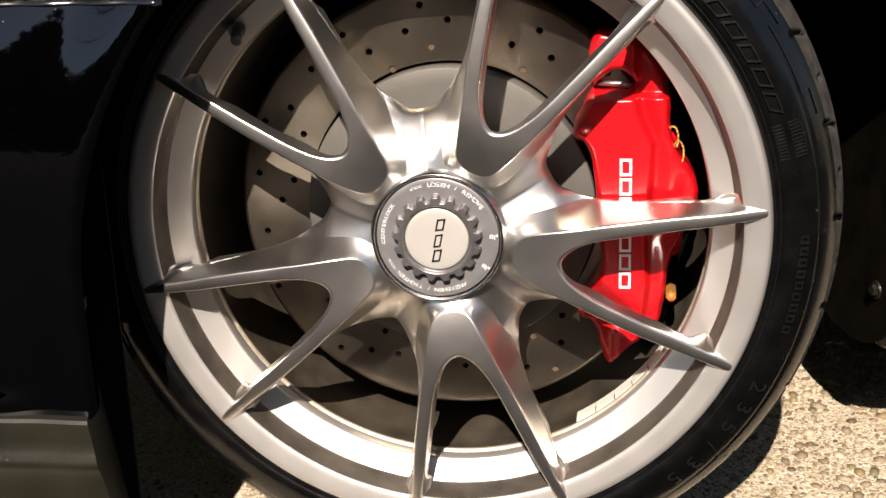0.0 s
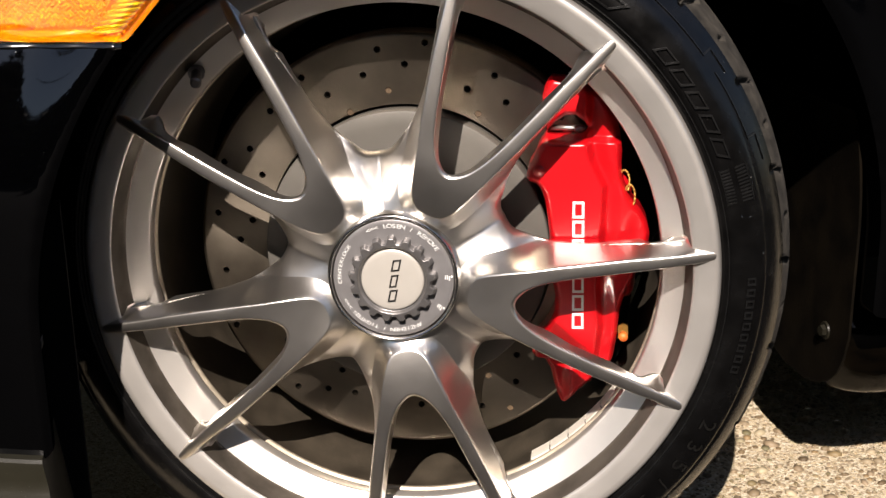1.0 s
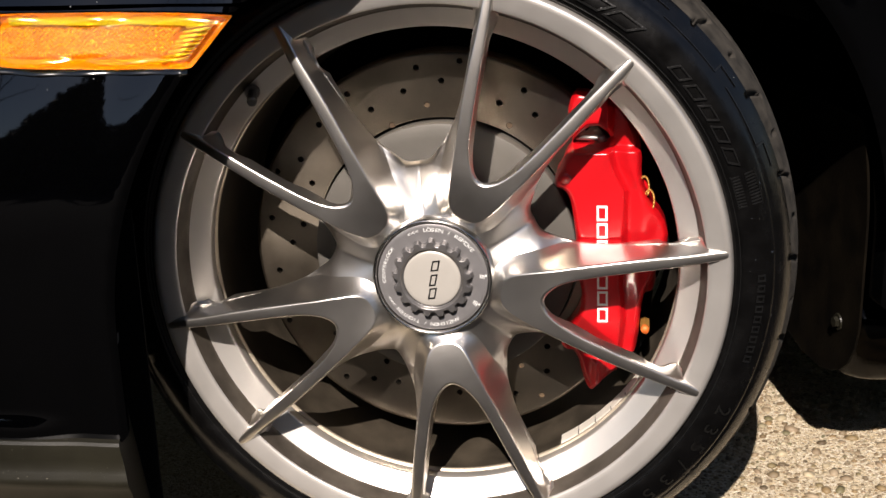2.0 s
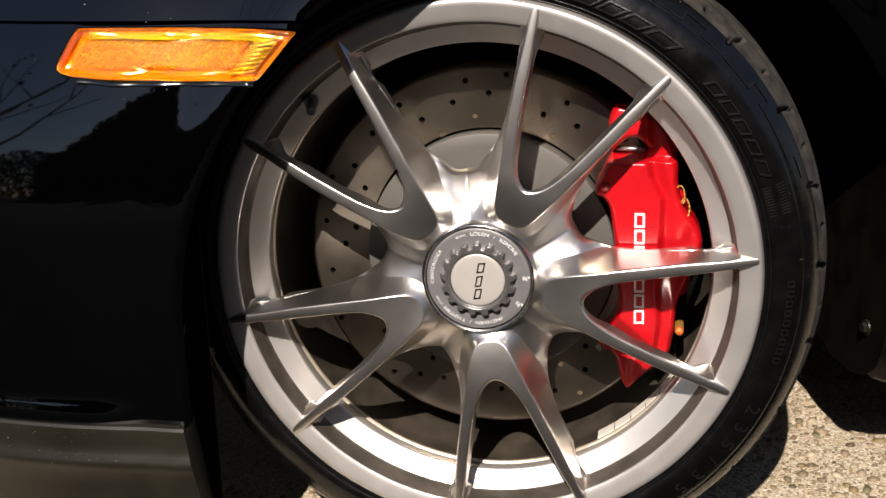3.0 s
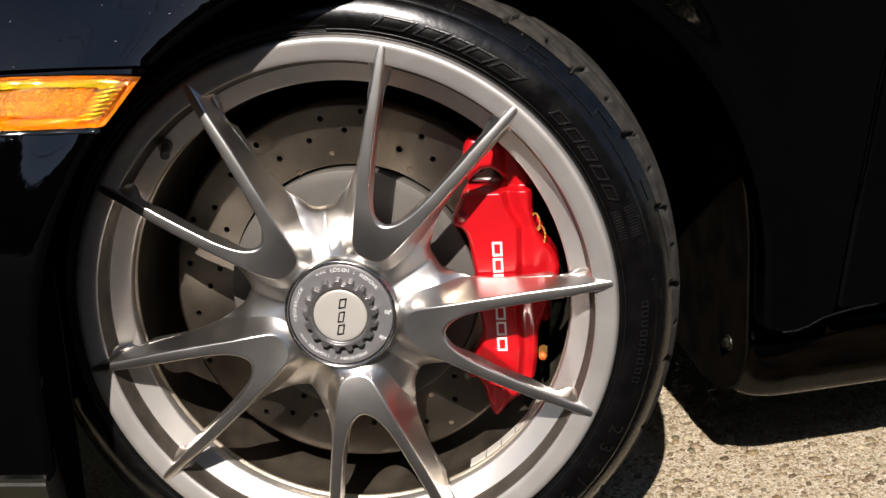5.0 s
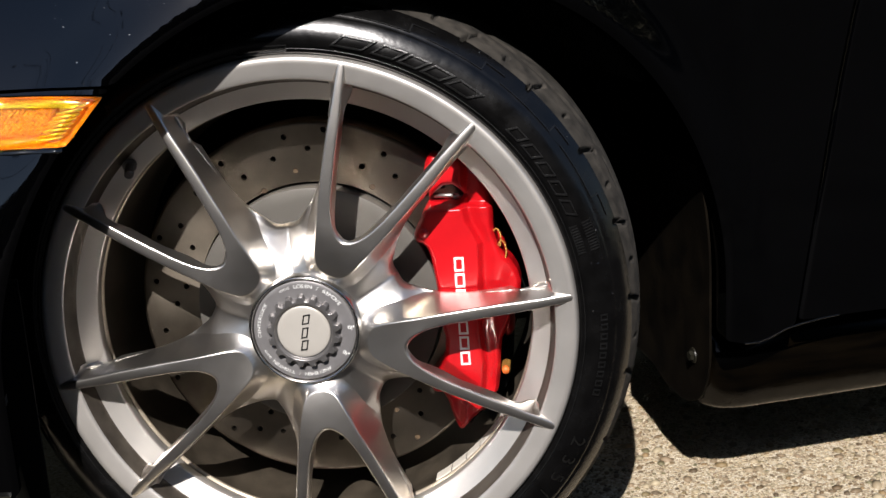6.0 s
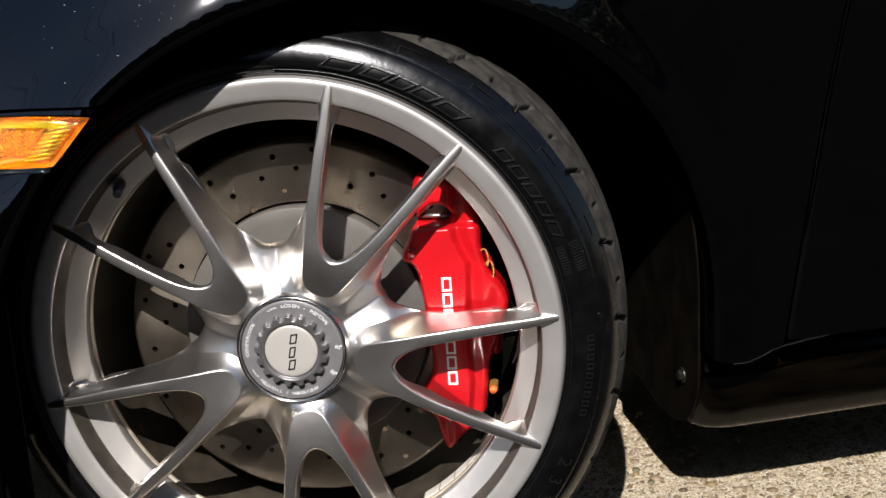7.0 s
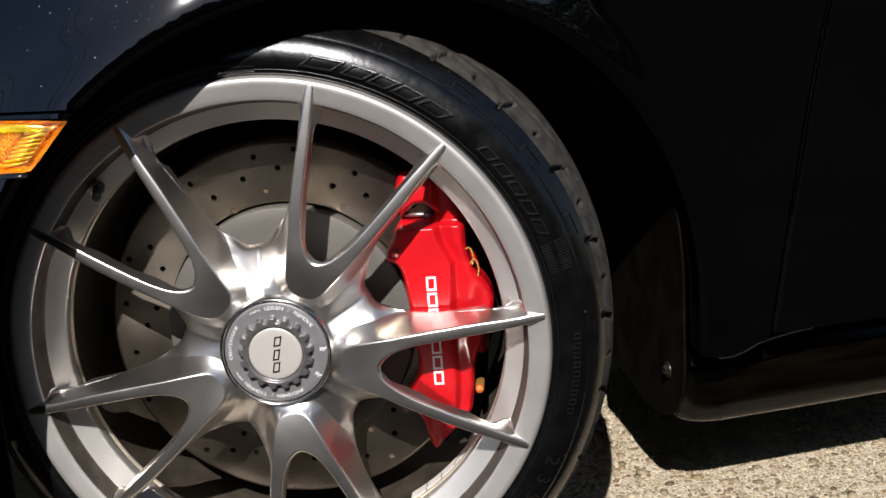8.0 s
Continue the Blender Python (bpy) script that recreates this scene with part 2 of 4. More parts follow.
def ball(bm, at, size, detail=1, turn=0.0):
    m = Matrix.Translation(at) @ Matrix.Rotation(turn, 4, "Z") @ Matrix.Diagonal((*size, 1))
    return bmesh.ops.create_icosphere(bm, subdivisions=detail, radius=1, matrix=m)["verts"]


def rod(bm, a, b, r0, r1=None, sides=16):
    a, b = Vector(a), Vector(b)
    m = Matrix.Translation((a + b) / 2) @ (b - a).to_track_quat("Z", "Y").to_matrix().to_4x4()
    bmesh.ops.create_cone(bm, cap_ends=True, segments=sides, radius1=r0, radius2=r0 if r1 is None else r1, depth=(b - a).length, matrix=m)


GLYPHS = {}


def glyph(ch, thick=0.0):
    """Triangles of one letter of the built-in font, 1 high, as points and faces."""
    if ch not in GLYPHS:
        cu = bpy.data.curves.new("glyph", "FONT")
        cu.body, cu.align_x, cu.resolution_u = ch, "CENTER", 4
        ob = bpy.data.objects.new("glyph", cu)
        scene.collection.objects.link(ob)
        bpy.context.view_layer.update()
        me = bpy.data.meshes.new_from_object(ob.evaluated_get(bpy.context.evaluated_depsgraph_get()))
        GLYPHS[ch] = ([(v.co.x, v.co.y) for v in me.vertices], [tuple(p.vertices) for p in me.polygons])
        bpy.data.objects.remove(ob)
        bpy.data.curves.remove(cu)
        bpy.data.meshes.remove(me)
    return GLYPHS[ch]


def arc_text(words, r, first, last, size, depth, stretch=1.0):
    """Words round the axle, clockwise from angle first to last, letter tops outward."""
    verts, faces = [], []
    for k, ch in enumerate(words):
        if ch == " ":
            continue
        a = radians(first + (last - first) * (k + 0.5) / len(words))
        pts, polys = glyph(ch)
        n = len(verts)
        ox, oz, tx, tz = math.cos(a), math.sin(a), math.sin(a), -math.cos(a)
        for x, y in pts:
            up, along = r + size * (y - 0.35), size * x * stretch
            verts.append((ox * up + tx * along, depth(up), oz * up + tz * along))
        faces += [tuple(i + n for i in p) for p in polys]
    return verts, faces


def arc_bar(a0, a1, r0, r1, depth, height, slant=0.0, steps=3):
    """A raised bar on a ring between two angles (clockwise) and two radii."""
    bm = bmesh.new()
    rows = []
    for i in range(steps + 1):
        a = a0 + (a1 - a0) * i / steps
        row = []
        for r, s in ((r0, 0), (r1, slant)):
            c, z = math.cos(radians(a + s)), math.sin(radians(a + s))
            row += [bm.verts.new((r * c, depth(r) - height, r * z)), bm.verts.new((r * c, depth(r) + 0.002, r * z))]
        rows.append(row)
    for p, q in zip(rows, rows[1:]):
        bm.faces.new((p[0], q[0], q[2], p[2]))
        bm.faces.new((p[1], q[1], q[0], p[0]))
        bm.faces.new((p[2], q[2], q[3], p[3]))
    for row in (rows[0], rows[-1]):
        bm.faces.new((row[0], row[2], row[3], row[1]))
    return bm


def merged(bms):
    out = bmesh.new()
    for b in bms:
        me = bpy.data.meshes.new("piece")
        b.to_mesh(me)
        b.free()
        out.from_mesh(me)
        bpy.data.meshes.remove(me)
    return out


def hollow(us, vs, place):
    """One connected hollow frame: us and vs are its four grid lines each way, place(u, v, back) a corner's place."""
    idx, verts, faces = {}, [], []
    for i, u in enumerate(us):
        for j, v in enumerate(vs):
            for k in (0, 1):
                idx[i, j, k] = len(verts)
                verts.append(place(u, v, k))
    for i in range(3):
        for j in range(3):
            if (i, j) != (1, 1):
                faces.append((idx[i, j, 0], idx[i + 1, j, 0], idx[i + 1, j + 1, 0], idx[i, j + 1, 0]))
    ring = [(0, 0), (1, 0), (2, 0), (3, 0), (3, 1), (3, 2), (3, 3), (2, 3), (1, 3), (0, 3), (0, 2), (0, 1)]
    for loop in (ring, [(1, 1), (1, 2), (2, 2), (2, 1)]):
        for p, q in zip(loop, loop[1:] + loop[:1]):
            faces.append((idx[(*p, 0)], idx[(*q, 0)], idx[(*q, 1)], idx[(*p, 1)]))
    return verts, faces


def arc_frame(a0, a1, r0, r1, w, wr, depth, height, slant):
    """A raised hollow block on the sidewall."""
    def place(a, r, k):
        t = radians(a + slant * (r - r0) / (r1 - r0))
        return r * math.cos(t), depth(r) + (0.002 if k else -height), r * math.sin(t)
    return hollow((a0, a0 - w, a1 + w, a1), (r0, r0 + wr, r1 - wr, r1), place)


# ---- ground: exposed-aggregate concrete ----
bm = bmesh.new()
bmesh.ops.create_grid(bm, x_segments=2, y_segments=2, size=300)
ground = tagged(part("ground", bm, M_GROUND), "sandy tan exposed-aggregate concrete with embedded pebbles", "pavement", kind="structure")

# unseen near-black sheet added for shaded ground, keeping reflections in the paint dark
bm = bmesh.new()
bm.faces.new([bm.verts.new((x, y, 0.004)) for x, y in ((-80, -60), (80, -60), (80, -0.06), (-80, -0.06))])
tagged(part("road", bm, M_DARK_FRONT), "near-black ground added before the car to darken its reflections", "road", kind="structure")
rng = random.Random(11)
verts, faces = [], []
for k in range(26000):
    x, z = rng.uniform(-40, 40), rng.uniform(0.0, 1.0) ** 0.8
    top = 5.2 + 1.2 * noise.noise(Vector((x * 0.16, 3.0, 0))) + 0.35 * noise.noise(Vector((x * 0.9, 9.0, 0)))
    c = Vector((x, -16 + rng.uniform(-1.2, 1.2), z * top))
    n = len(verts)
    a, b = Vector((rng.uniform(-1, 1), rng.uniform(-1, 1), rng.uniform(-1, 1))).normalized(), Vector((rng.uniform(-1, 1), rng.uniform(-1, 1), rng.uniform(-1, 1))).normalized()
    s = rng.uniform(0.09, 0.24)
    verts += [tuple(c - s * a), tuple(c + s * b), tuple(c + s * a), tuple(c - s * b)]
    faces.append((n, n + 1, n + 2, n + 3))
hedge = part("hedge", (verts, faces), M_LEAF, smooth=False)
tagged(hedge, "tall dark green hedge facing the car", "hedge", kind="stuff")
# unseen tall mass added behind the hedge, toward the sun, to darken reflections
verts, faces = [], []
for k in range(30000):
    x = rng.uniform(-21, 13)
    top = 12.6 - 7.6 * min(1.0, max(0.0, (-8.5 - x) / 12.0)) ** 0.8 + 0.9 * noise.noise(Vector((x * 0.35, 5.0, 0))) - 0.8 * abs(((x * 0.42) % 1) - 0.5)
    c = Vector((x, -18 + rng.uniform(-1.0, 1.0), rng.random() ** 0.85 * top))
    n = len(verts)
    a, b = Vector((rng.uniform(-1, 1), rng.uniform(-1, 1), rng.uniform(-1, 1))).normalized(), Vector((rng.uniform(-1, 1), rng.uniform(-1, 1), rng.uniform(-1, 1))).normalized()
    s = rng.uniform(0.18, 0.42)
    verts += [tuple(c - s * a), tuple(c + s * b), tuple(c + s * a), tuple(c - s * b)]
    faces.append((n, n + 1, n + 2, n + 3))
tagged(part("evergreens", (verts, faces), M_LEAF, smooth=False), "unseen tall dark leaf mass that blocks the low sky", "trees", kind="stuff")

# a sparse street tree beside the car
tree = tagged(new("tree"), "sparse tree with thin dark limbs beside the car", "tree")
tree.location = (-8.6, -5.2, 0)
bm, leaf_v, leaf_f = bmesh.new(), [], []


def limb(a, way, length, r, depth):
    pts = [a]
    for k in range(4):
        way = (way + Vector((rng.uniform(-0.22, 0.22), rng.uniform(-0.22, 0.22), rng.uniform(-0.05, 0.16)))).normalized()
        pts.append(pts[-1] + way * length / 4)
    for k in range(4):
        rod(bm, pts[k], pts[k + 1], r * (1 - 0.16 * k), r * (1 - 0.16 * (k + 1)), 7)
    if depth:
        for k in range(3 + (depth > 1)):
            at = pts[rng.randint(2, 4)]
            side = Vector((rng.uniform(-1, 1), rng.uniform(-1, 1), rng.uniform(0.0, 0.9))).normalized()
            limb(at, (way * 0.5 + side).normalized(), length * 0.66, r * 0.5, depth - 1)
    else:
        for k in range(5):
            c = pts[rng.randint(1, 4)] + Vector((rng.uniform(-0.2, 0.2), rng.uniform(-0.2, 0.2), rng.uniform(-0.2, 0.2)))
            u, v = Vector((rng.uniform(-1, 1), rng.uniform(-1, 1), rng.uniform(-1, 1))) * 0.07, Vector((rng.uniform(-1, 1), rng.uniform(-1, 1), rng.uniform(-1, 1))) * 0.07
            n = len(leaf_v)
            leaf_v.extend([tuple(c - u), tuple(c + v), tuple(c + u), tuple(c - v)])
            leaf_f.append((n, n + 1, n + 2, n + 3))


limb(Vector((0, 0, 0)), Vector((0.1, 0.05, 1)), 5.4, 0.13, 2)
part("trunk", bm, M_BARK, tree, "dark bare trunk and limbs")
part("crown", (leaf_v, leaf_f), M_LEAF, tree, "thin scattered leaves", smooth=False)

# ---- the car ----
AXLE_Z, STEER, SPIN = 0.318, -18.0, -0.86
car = tagged(new("car"), "glossy black sports car with a silver wheel turned inward", "car")
WHEEL_AT = pose(0, 0, AXLE_Z) @ pose(0, 0, 0, 0, 0, STEER) @ pose(0, 0, 0, 0, SPIN, 0)

# rim: lip, groove, inner ring and the deep dusty barrel
lip = [(0.2450, 0.024), (0.2562, 0.018), (0.2566, 0.0125), (0.2560, 0.0080), (0.2545, 0.0048), (0.2520, 0.0036), (0.2365, 0.0066), (0.2350, 0.0074), (0.2343, 0.0090),
       (0.2325, 0.0200), (0.2312, 0.0265), (0.2300, 0.0285), (0.2285, 0.0295), (0.2145, 0.0382), (0.2130, 0.0392), (0.2124, 0.0410), (0.2124, 0.0500), (0.2145, 0.0520), (0.236, 0.050)]
lip = rounded(lip)
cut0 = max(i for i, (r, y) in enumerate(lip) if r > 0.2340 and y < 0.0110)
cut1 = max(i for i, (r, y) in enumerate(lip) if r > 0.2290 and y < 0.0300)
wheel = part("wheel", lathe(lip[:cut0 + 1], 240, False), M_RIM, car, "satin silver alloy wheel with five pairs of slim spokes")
part("groove", lathe(lip[cut0:cut1 + 1], 240, False), M_GROOVE, wheel, "brown groove, darker than the lip")
part("inner_ring", lathe(lip[cut1:], 240, False), M_RIM, wheel)
wheel.matrix_local = WHEEL_AT
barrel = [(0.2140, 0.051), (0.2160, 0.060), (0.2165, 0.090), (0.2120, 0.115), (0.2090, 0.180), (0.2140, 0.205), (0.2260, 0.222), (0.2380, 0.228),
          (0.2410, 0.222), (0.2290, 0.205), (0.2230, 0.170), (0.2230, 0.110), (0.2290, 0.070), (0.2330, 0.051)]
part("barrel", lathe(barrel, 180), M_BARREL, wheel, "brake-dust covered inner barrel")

part("barrel_bead", lathe(rounded([(0.2150, 0.054), (0.2123, 0.0555), (0.2118, 0.0570), (0.2123, 0.0585), (0.2160, 0.060)]), 200, False), M_BEAD, wheel, "bright machined bead")

# adhesive balance weights on the barrel
for k in range(5):
    a1, a0 = -33.5 - 5.4 * k, -33.5 - 5.4 * k - 5.1
    part("balance_weight", lathe([(0.2162, 0.0600), (0.2130, 0.0606), (0.2122, 0.0620), (0.2122, 0.0780), (0.2130, 0.0794), (0.2162, 0.0800)], 8, False, None, a0, 5.1), M_WEIGHT, wheel, "stick-on steel balance weight" if k == 0 else "", smooth=False)

# one pair of spokes fills a fifth of the wheel
half = [(0.0598, 0.0), (0.0600, 0.0050), (0.0618, 0.0108), (0.0670, 0.0162), (0.0790, 0.0212), (0.1045, 0.0295), (0.130, 0.0378), (0.155, 0.0455), (0.180, 0.0525), (0.205, 0.0588),
        (0.2265, 0.0642), (0.2425, 0.0684), (0.2455, 0.0682), (0.2467, 0.0656), (0.2457, 0.0614), (0.2425, 0.0600), (0.2300, 0.0556), (0.205, 0.0473), (0.180, 0.0402), (0.158, 0.0335),
        (0.135, 0.0264), (0.1225, 0.0218), (0.1120, 0.0164), (0.1053, 0.0118), (0.1007, 0.0060), (0.0991, 0.0)]
FACE = chaikin(half + [(u, -v) for u, v in half[-2:0:-1]])
low = [(0.0, 0.0), (-0.02, 0.0676), (0.0726, 0.0676), (0.0743, 0.0614), (0.0773, 0.0561), (0.0813, 0.0517), (0.0868, 0.0482), (0.0940, 0.0467), (0.1010, 0.0456), (0.1070, 0.0444),
       (0.120, 0.0436), (0.1425, 0.0464),
       (0.159, 0.0508), (0.187, 0.0584), (0.200, 0.0614), (0.209, 0.0646), (0.217, 0.0690), (0.226, 0.0726), (0.233, 0.0724), (0.240, 0.0716), (0.2460, 0.0698), (0.2476, 0.0658), (0.2466, 0.0598), (0.240, 0.0560),
       (0.232, 0.0522), (0.224, 0.0486), (0.216, 0.0472), (0.208, 0.0468), (0.200, 0.0444), (0.184, 0.0402), (0.157, 0.0322), (0.144, 0.0282), (0.123, 0.0208), (0.1125, 0.0156), (0.1053, 0.0108), (0.1003, 0.0052), (0.0984, 0.0)]
FOOT = chaikin(low[1:] + [(u, -v) for u, v in low[-2:0:-1]])


def pair_depth(r, a):
    u, v = r * np.cos(a), r * np.sin(a)
    top, foot = sdf(u, v, FACE), np.clip(-sdf(u, v, FOOT), 0, 1)
    off = 0.0004 * np.log1p(np.exp(np.clip(top / 0.0004, -30, 30)))
    band = off + foot
    t = off / (band + 1e-5)
    drop = np.interp(r, (0.05, 0.065, 0.08, 0.095, 0.12, 0.16, 0.2, 0.215, 0.228, 0.236, 0.25), (0.014, 0.026, 0.037, 0.043, 0.042, 0.036, 0.036, 0.037, 0.030, 0.008, 0.004))
    drop = np.minimum(drop, (4.5 + 8.5 * smoothstep(0.095, 0.125, r) - 7.0 * smoothstep(0.185, 0.205, r)) * band)
    face = -0.0072 + 3.0 * np.clip(0.108 - r, 0, 1) ** 2 + 0.54 * np.clip(r - 0.110, 0, 1) ** 2
    face = face + 0.0005 * (1 - np.clip(-top / 0.0014, 0, 1)) ** 2 + 0.0007 * (1 - np.clip(-top / 0.0056, 0, 1)) ** 2 * smoothstep(0.105, 0.150, r)
    flank = face + drop * (1 - (1 - t) ** (3.6 - 2.5 * smoothstep(0.095, 0.130, r) + 1.1 * smoothstep(0.19, 0.21, r)))
    boss = 0.0120 + 0.40 * np.clip(r - 0.054, 0, 1) + 6.0 * np.clip(r - 0.054, 0, 1) ** 2 + 0.010 * smoothstep(0.088, 0.12, r)
    seam = np.clip(r * np.sin(np.clip(radians(36) - np.abs(a), 0, 1)), 0, 1)
    valley = face + (boss - face) * (1 - (seam / (off + seam + 1e-5)) ** 2)
    valley = valley + 0.0030 * (1 - np.clip(foot / 0.0035, 0, 1)) ** 2
    w = smoothstep(0.094, 0.124, r)
    return valley * (1 - w) + flank * w


def pair_front(r, a):
    return r * np.cos(a), pair_depth(r, a), r * np.sin(a)


def pair_rear(r, a):
    """The rear face, undercut on the side that faces the partner spoke."""
    u, v = r * np.cos(a), r * np.sin(a)
    y = np.maximum(pair_depth(r, a) + 0.004, np.interp(r, (0.05, 0.12, 0.25), (0.045, 0.034, 0.020)))
    edge = np.interp(u, [p[0] for p in low[9:20]], [p[1] for p in low[9:20]])
    s = smoothstep(0.100, 0.120, u) * smoothstep(0.235, 0.215, u)
    v2 = np.sign(v) * (edge - 0.35 * (edge - np.abs(v)))
    inner = smoothstep(0.085, 0.0995, u) * smoothstep(0.125, 0.105, u) * smoothstep(0.034, 0.022, np.abs(v))
    return u - 0.012 * inner, y, v * (1 - s) + v2 * s


spoke_mesh = None
for k in range(5):
    if spoke_mesh is None:
        ob = part("spoke", relief(np.arange(0.050, 0.2590, 0.00062), np.radians(np.linspace(-36, 36, 415)),
                  lambda r, a: sdf(r * np.cos(a), r * np.sin(a), FOOT), pair_front, pair_rear, False, True), M_ALLOY, wheel)
        spoke_mesh = ob.data
    else:
        ob = new("spoke", spoke_mesh)
        ob.parent = wheel
    ob.matrix_local = pose(0, 0, 0, 0, -(134 - 72 * k), 0)

# centre lock
part("hub_ring", lathe(rounded([(0.0495, 0.010), (0.0495, 0.0035), (0.0503, 0.0015), (0.0517, 0.0010), (0.0528, 0.0022), (0.0540, 0.0065), (0.0545, 0.014)]), 120, False), M_POLISH, wheel, "polished ring")
part("hub_core", lathe([(0.0005, 0.0120), (0.0485, 0.0120), (0.0500, 0.0100), (0.0500, 0.03)], 96, False), M_NUT, wheel)


def tooth_edge(a):
    return 0.0340 + 0.0021 * np.tanh(2.4 * np.sin(a * 17))


part("lock_plate", lathe(rounded([(0.0290, 0.0040), (0.0480, 0.0036), (0.0486, 0.0040), (0.0488, 0.0085)]), 160, False), M_RING, wheel, "grey ring with white lettering")
part("centre_nut", relief(np.arange(0.0254, 0.0372, 0.00035), np.radians(np.linspace(-180, 180, 613)), lambda r, a: r - tooth_edge(a),
     lambda r, a: (r * np.cos(a), -0.0026 + 0.0054 * smoothstep(-0.0020, 0.0, r - tooth_edge(a)) + 0.0026 * smoothstep(0.0280, 0.0262, r), r * np.sin(a)),
     lambda r, a: (r * np.cos(a), 0.0062 + 0 * r, r * np.sin(a)), False, True), M_NUT, wheel, "toothed grey centre lock nut")
part("cap_rim", lathe([(0.0266, 0.004), (0.0264, 0.0006), (0.0254, 0.0004), (0.0252, 0.004)], 96, False), M_BLACK_PRINT, wheel)
part("centre_cap", lathe(rounded([(0.0001, -0.0010), (0.0200, -0.0008), (0.0246, -0.0004), (0.0254, 0.0008), (0.0254, 0.006)]), 96, False), M_CAP, wheel, "cream centre cap")
flat = lambda r: 0.0034
for words, a0, a1, size in (("<<< L\u00d6SEN / REMOVE", 118, 33, 0.0048), ("CENTERLOCK", 187, 141, 0.0041), ("ANZIEHEN / TIGHTEN >>>", 300, 204, 0.0044)):
    part("lettering", arc_text(words, 0.0434, a0, a1, size, flat, 1.3), M_WHITE, wheel, smooth=False)
for a in (2, -32):
    part("mark", merged([arc_bar(a + d, a + d - 4.5, 0.0415 + h, 0.0422 + h, flat, 0.0002) for d, h in ((2, 0), (2, 0.0016), (1, 0.0032))] + [arc_bar(a + 1.5, a - 0.5, 0.0462, 0.0476, flat, 0.0002)]), M_WHITE, wheel, smooth=False)

# the badge on the cap, as three plain slanted strokes
for z0, z1, x0, x1 in ((-0.0185, -0.0085, -0.0045, 0.0020), (-0.0065, 0.0040, -0.0030, 0.0030), (0.0070, 0.0165, -0.0010, 0.0058)):
    part("badge", hollow((x0, x0 + 0.0013, x1 - 0.0013, x1), (z0, z0 + 0.0013, z1 - 0.0013, z1), lambda x, z, k: (x + 0.22 * (z - z0), 0.0004 if k else -0.0014, z + 0.12 * (x - x0))), M_BLACK_PRINT, wheel, "black italic badge stroke", smooth=False)

# tyre valve on the inner ring
VA = radians(134.2)
bm = bmesh.new()
vx, vz = math.cos(VA), math.sin(VA)
base = Vector((vx * 0.2245, 0.0310, vz * 0.2245))
out = Vector((-vx * 0.35, -0.9, -vz * 0.35)).normalized()
rod(bm, base - out * 0.006, base + out * 0.003, 0.0072, 0.0066)
rod(bm, base + out * 0.003, base + out * 0.013, 0.0042, 0.0040)
rod(bm, base + out * 0.013, base + out * 0.0215, 0.0046, 0.0044)
rod(bm, base + out * 0.0215, base + out * 0.0225, 0.0044, 0.0030)
sharp(part("valve", bm, M_NUT, wheel, "dark metal tyre valve with cap"))

# tyre
TYRE = [(0.2520, 0.022), (0.2545, 0.0150), (0.2570, 0.0105), (0.2590, 0.0088), (0.2605, 0.0092), (0.2620, 0.0076), (0.2650, 0.0066), (0.2680, 0.0064), (0.2710, 0.0066), (0.2740, 0.0072),
        (0.2770, 0.0081), (0.2800, 0.0092), (0.2830, 0.0106), (0.2860, 0.0122), (0.2890, 0.0142), (0.2902, 0.0154), (0.2908, 0.0164), (0.2925, 0.0170), (0.2945, 0.0188), (0.2970, 0.0212),
        (0.2995, 0.0240), (0.3015, 0.0266), (0.3035, 0.0295), (0.3055, 0.0328), (0.3072, 0.0360), (0.3087, 0.0392), (0.3100, 0.0424), (0.3111, 0.0455), (0.3120, 0.0485), (0.3128, 0.0515),
        (0.3136, 0.0550), (0.3145, 0.0595), (0.3152, 0.0645), (0.3158, 0.0700), (0.3163, 0.0760), (0.3168, 0.0840), (0.3173, 0.0940), (0.3177, 0.1060), (0.3180, 0.1180)]
SPLIT = 23


def tread_cut(a, r, y):
    deg = math.degrees(a)
    cut = np.zeros(len(r))
    per = 360 / 26
    d = (deg - 56.7 + per / 2 + (y - 0.042) * 90) % per - per / 2
    cut += 0.0080 * ((np.abs(d) < 0.36) & (y > 0.0325) & (y < 0.0570))
    d = (deg - 56.7 + (y - 0.042) * 60) % per - per / 2
    cut += 0.0080 * ((np.abs(d) < 0.38) & (y > 0.0410) & (y < 0.0500))
    cut += 0.0050 * ((y > 0.074) & (y < 0.083))
    return cut


def side_depth(r):
    return float(np.interp(r, [p[0] for p in TYRE], [p[1] for p in TYRE]))


part("tyre", lathe(TYRE[:SPLIT + 1], 1440, False, tread_cut), M_TYRE, wheel, "black low-profile tyre with raised sidewall lettering")
TREAD = TYRE[SPLIT:] + [(r, 0.236 - y) for r, y in TYRE[-2::-1]]
part("tread", lathe(TREAD, 1440, False, tread_cut), M_TREAD, wheel, "dusty worn tread")

# raised sidewall marks: plain blocks for the words that name the tyre
for a0, a1 in ((79.6, 73.4), (71.8, 67.3), (66.5, 62.6), (61.8, 57.6), (56.6, 51.4)):
    part("raised_mark", arc_frame(a0, a1, 0.2665, 0.2778, 0.42, 0.0013, side_depth, 0.0021, -2.4), M_MARK, wheel, smooth=False)
for k in range(5):
    a0 = 42.0 - 4.25 * k
    part("raised_mark", arc_frame(a0, a0 - 3.2, 0.2675, 0.2765, 0.34, 0.0010, side_depth, 0.0021, -1.2), M_MARK, wheel, smooth=False)
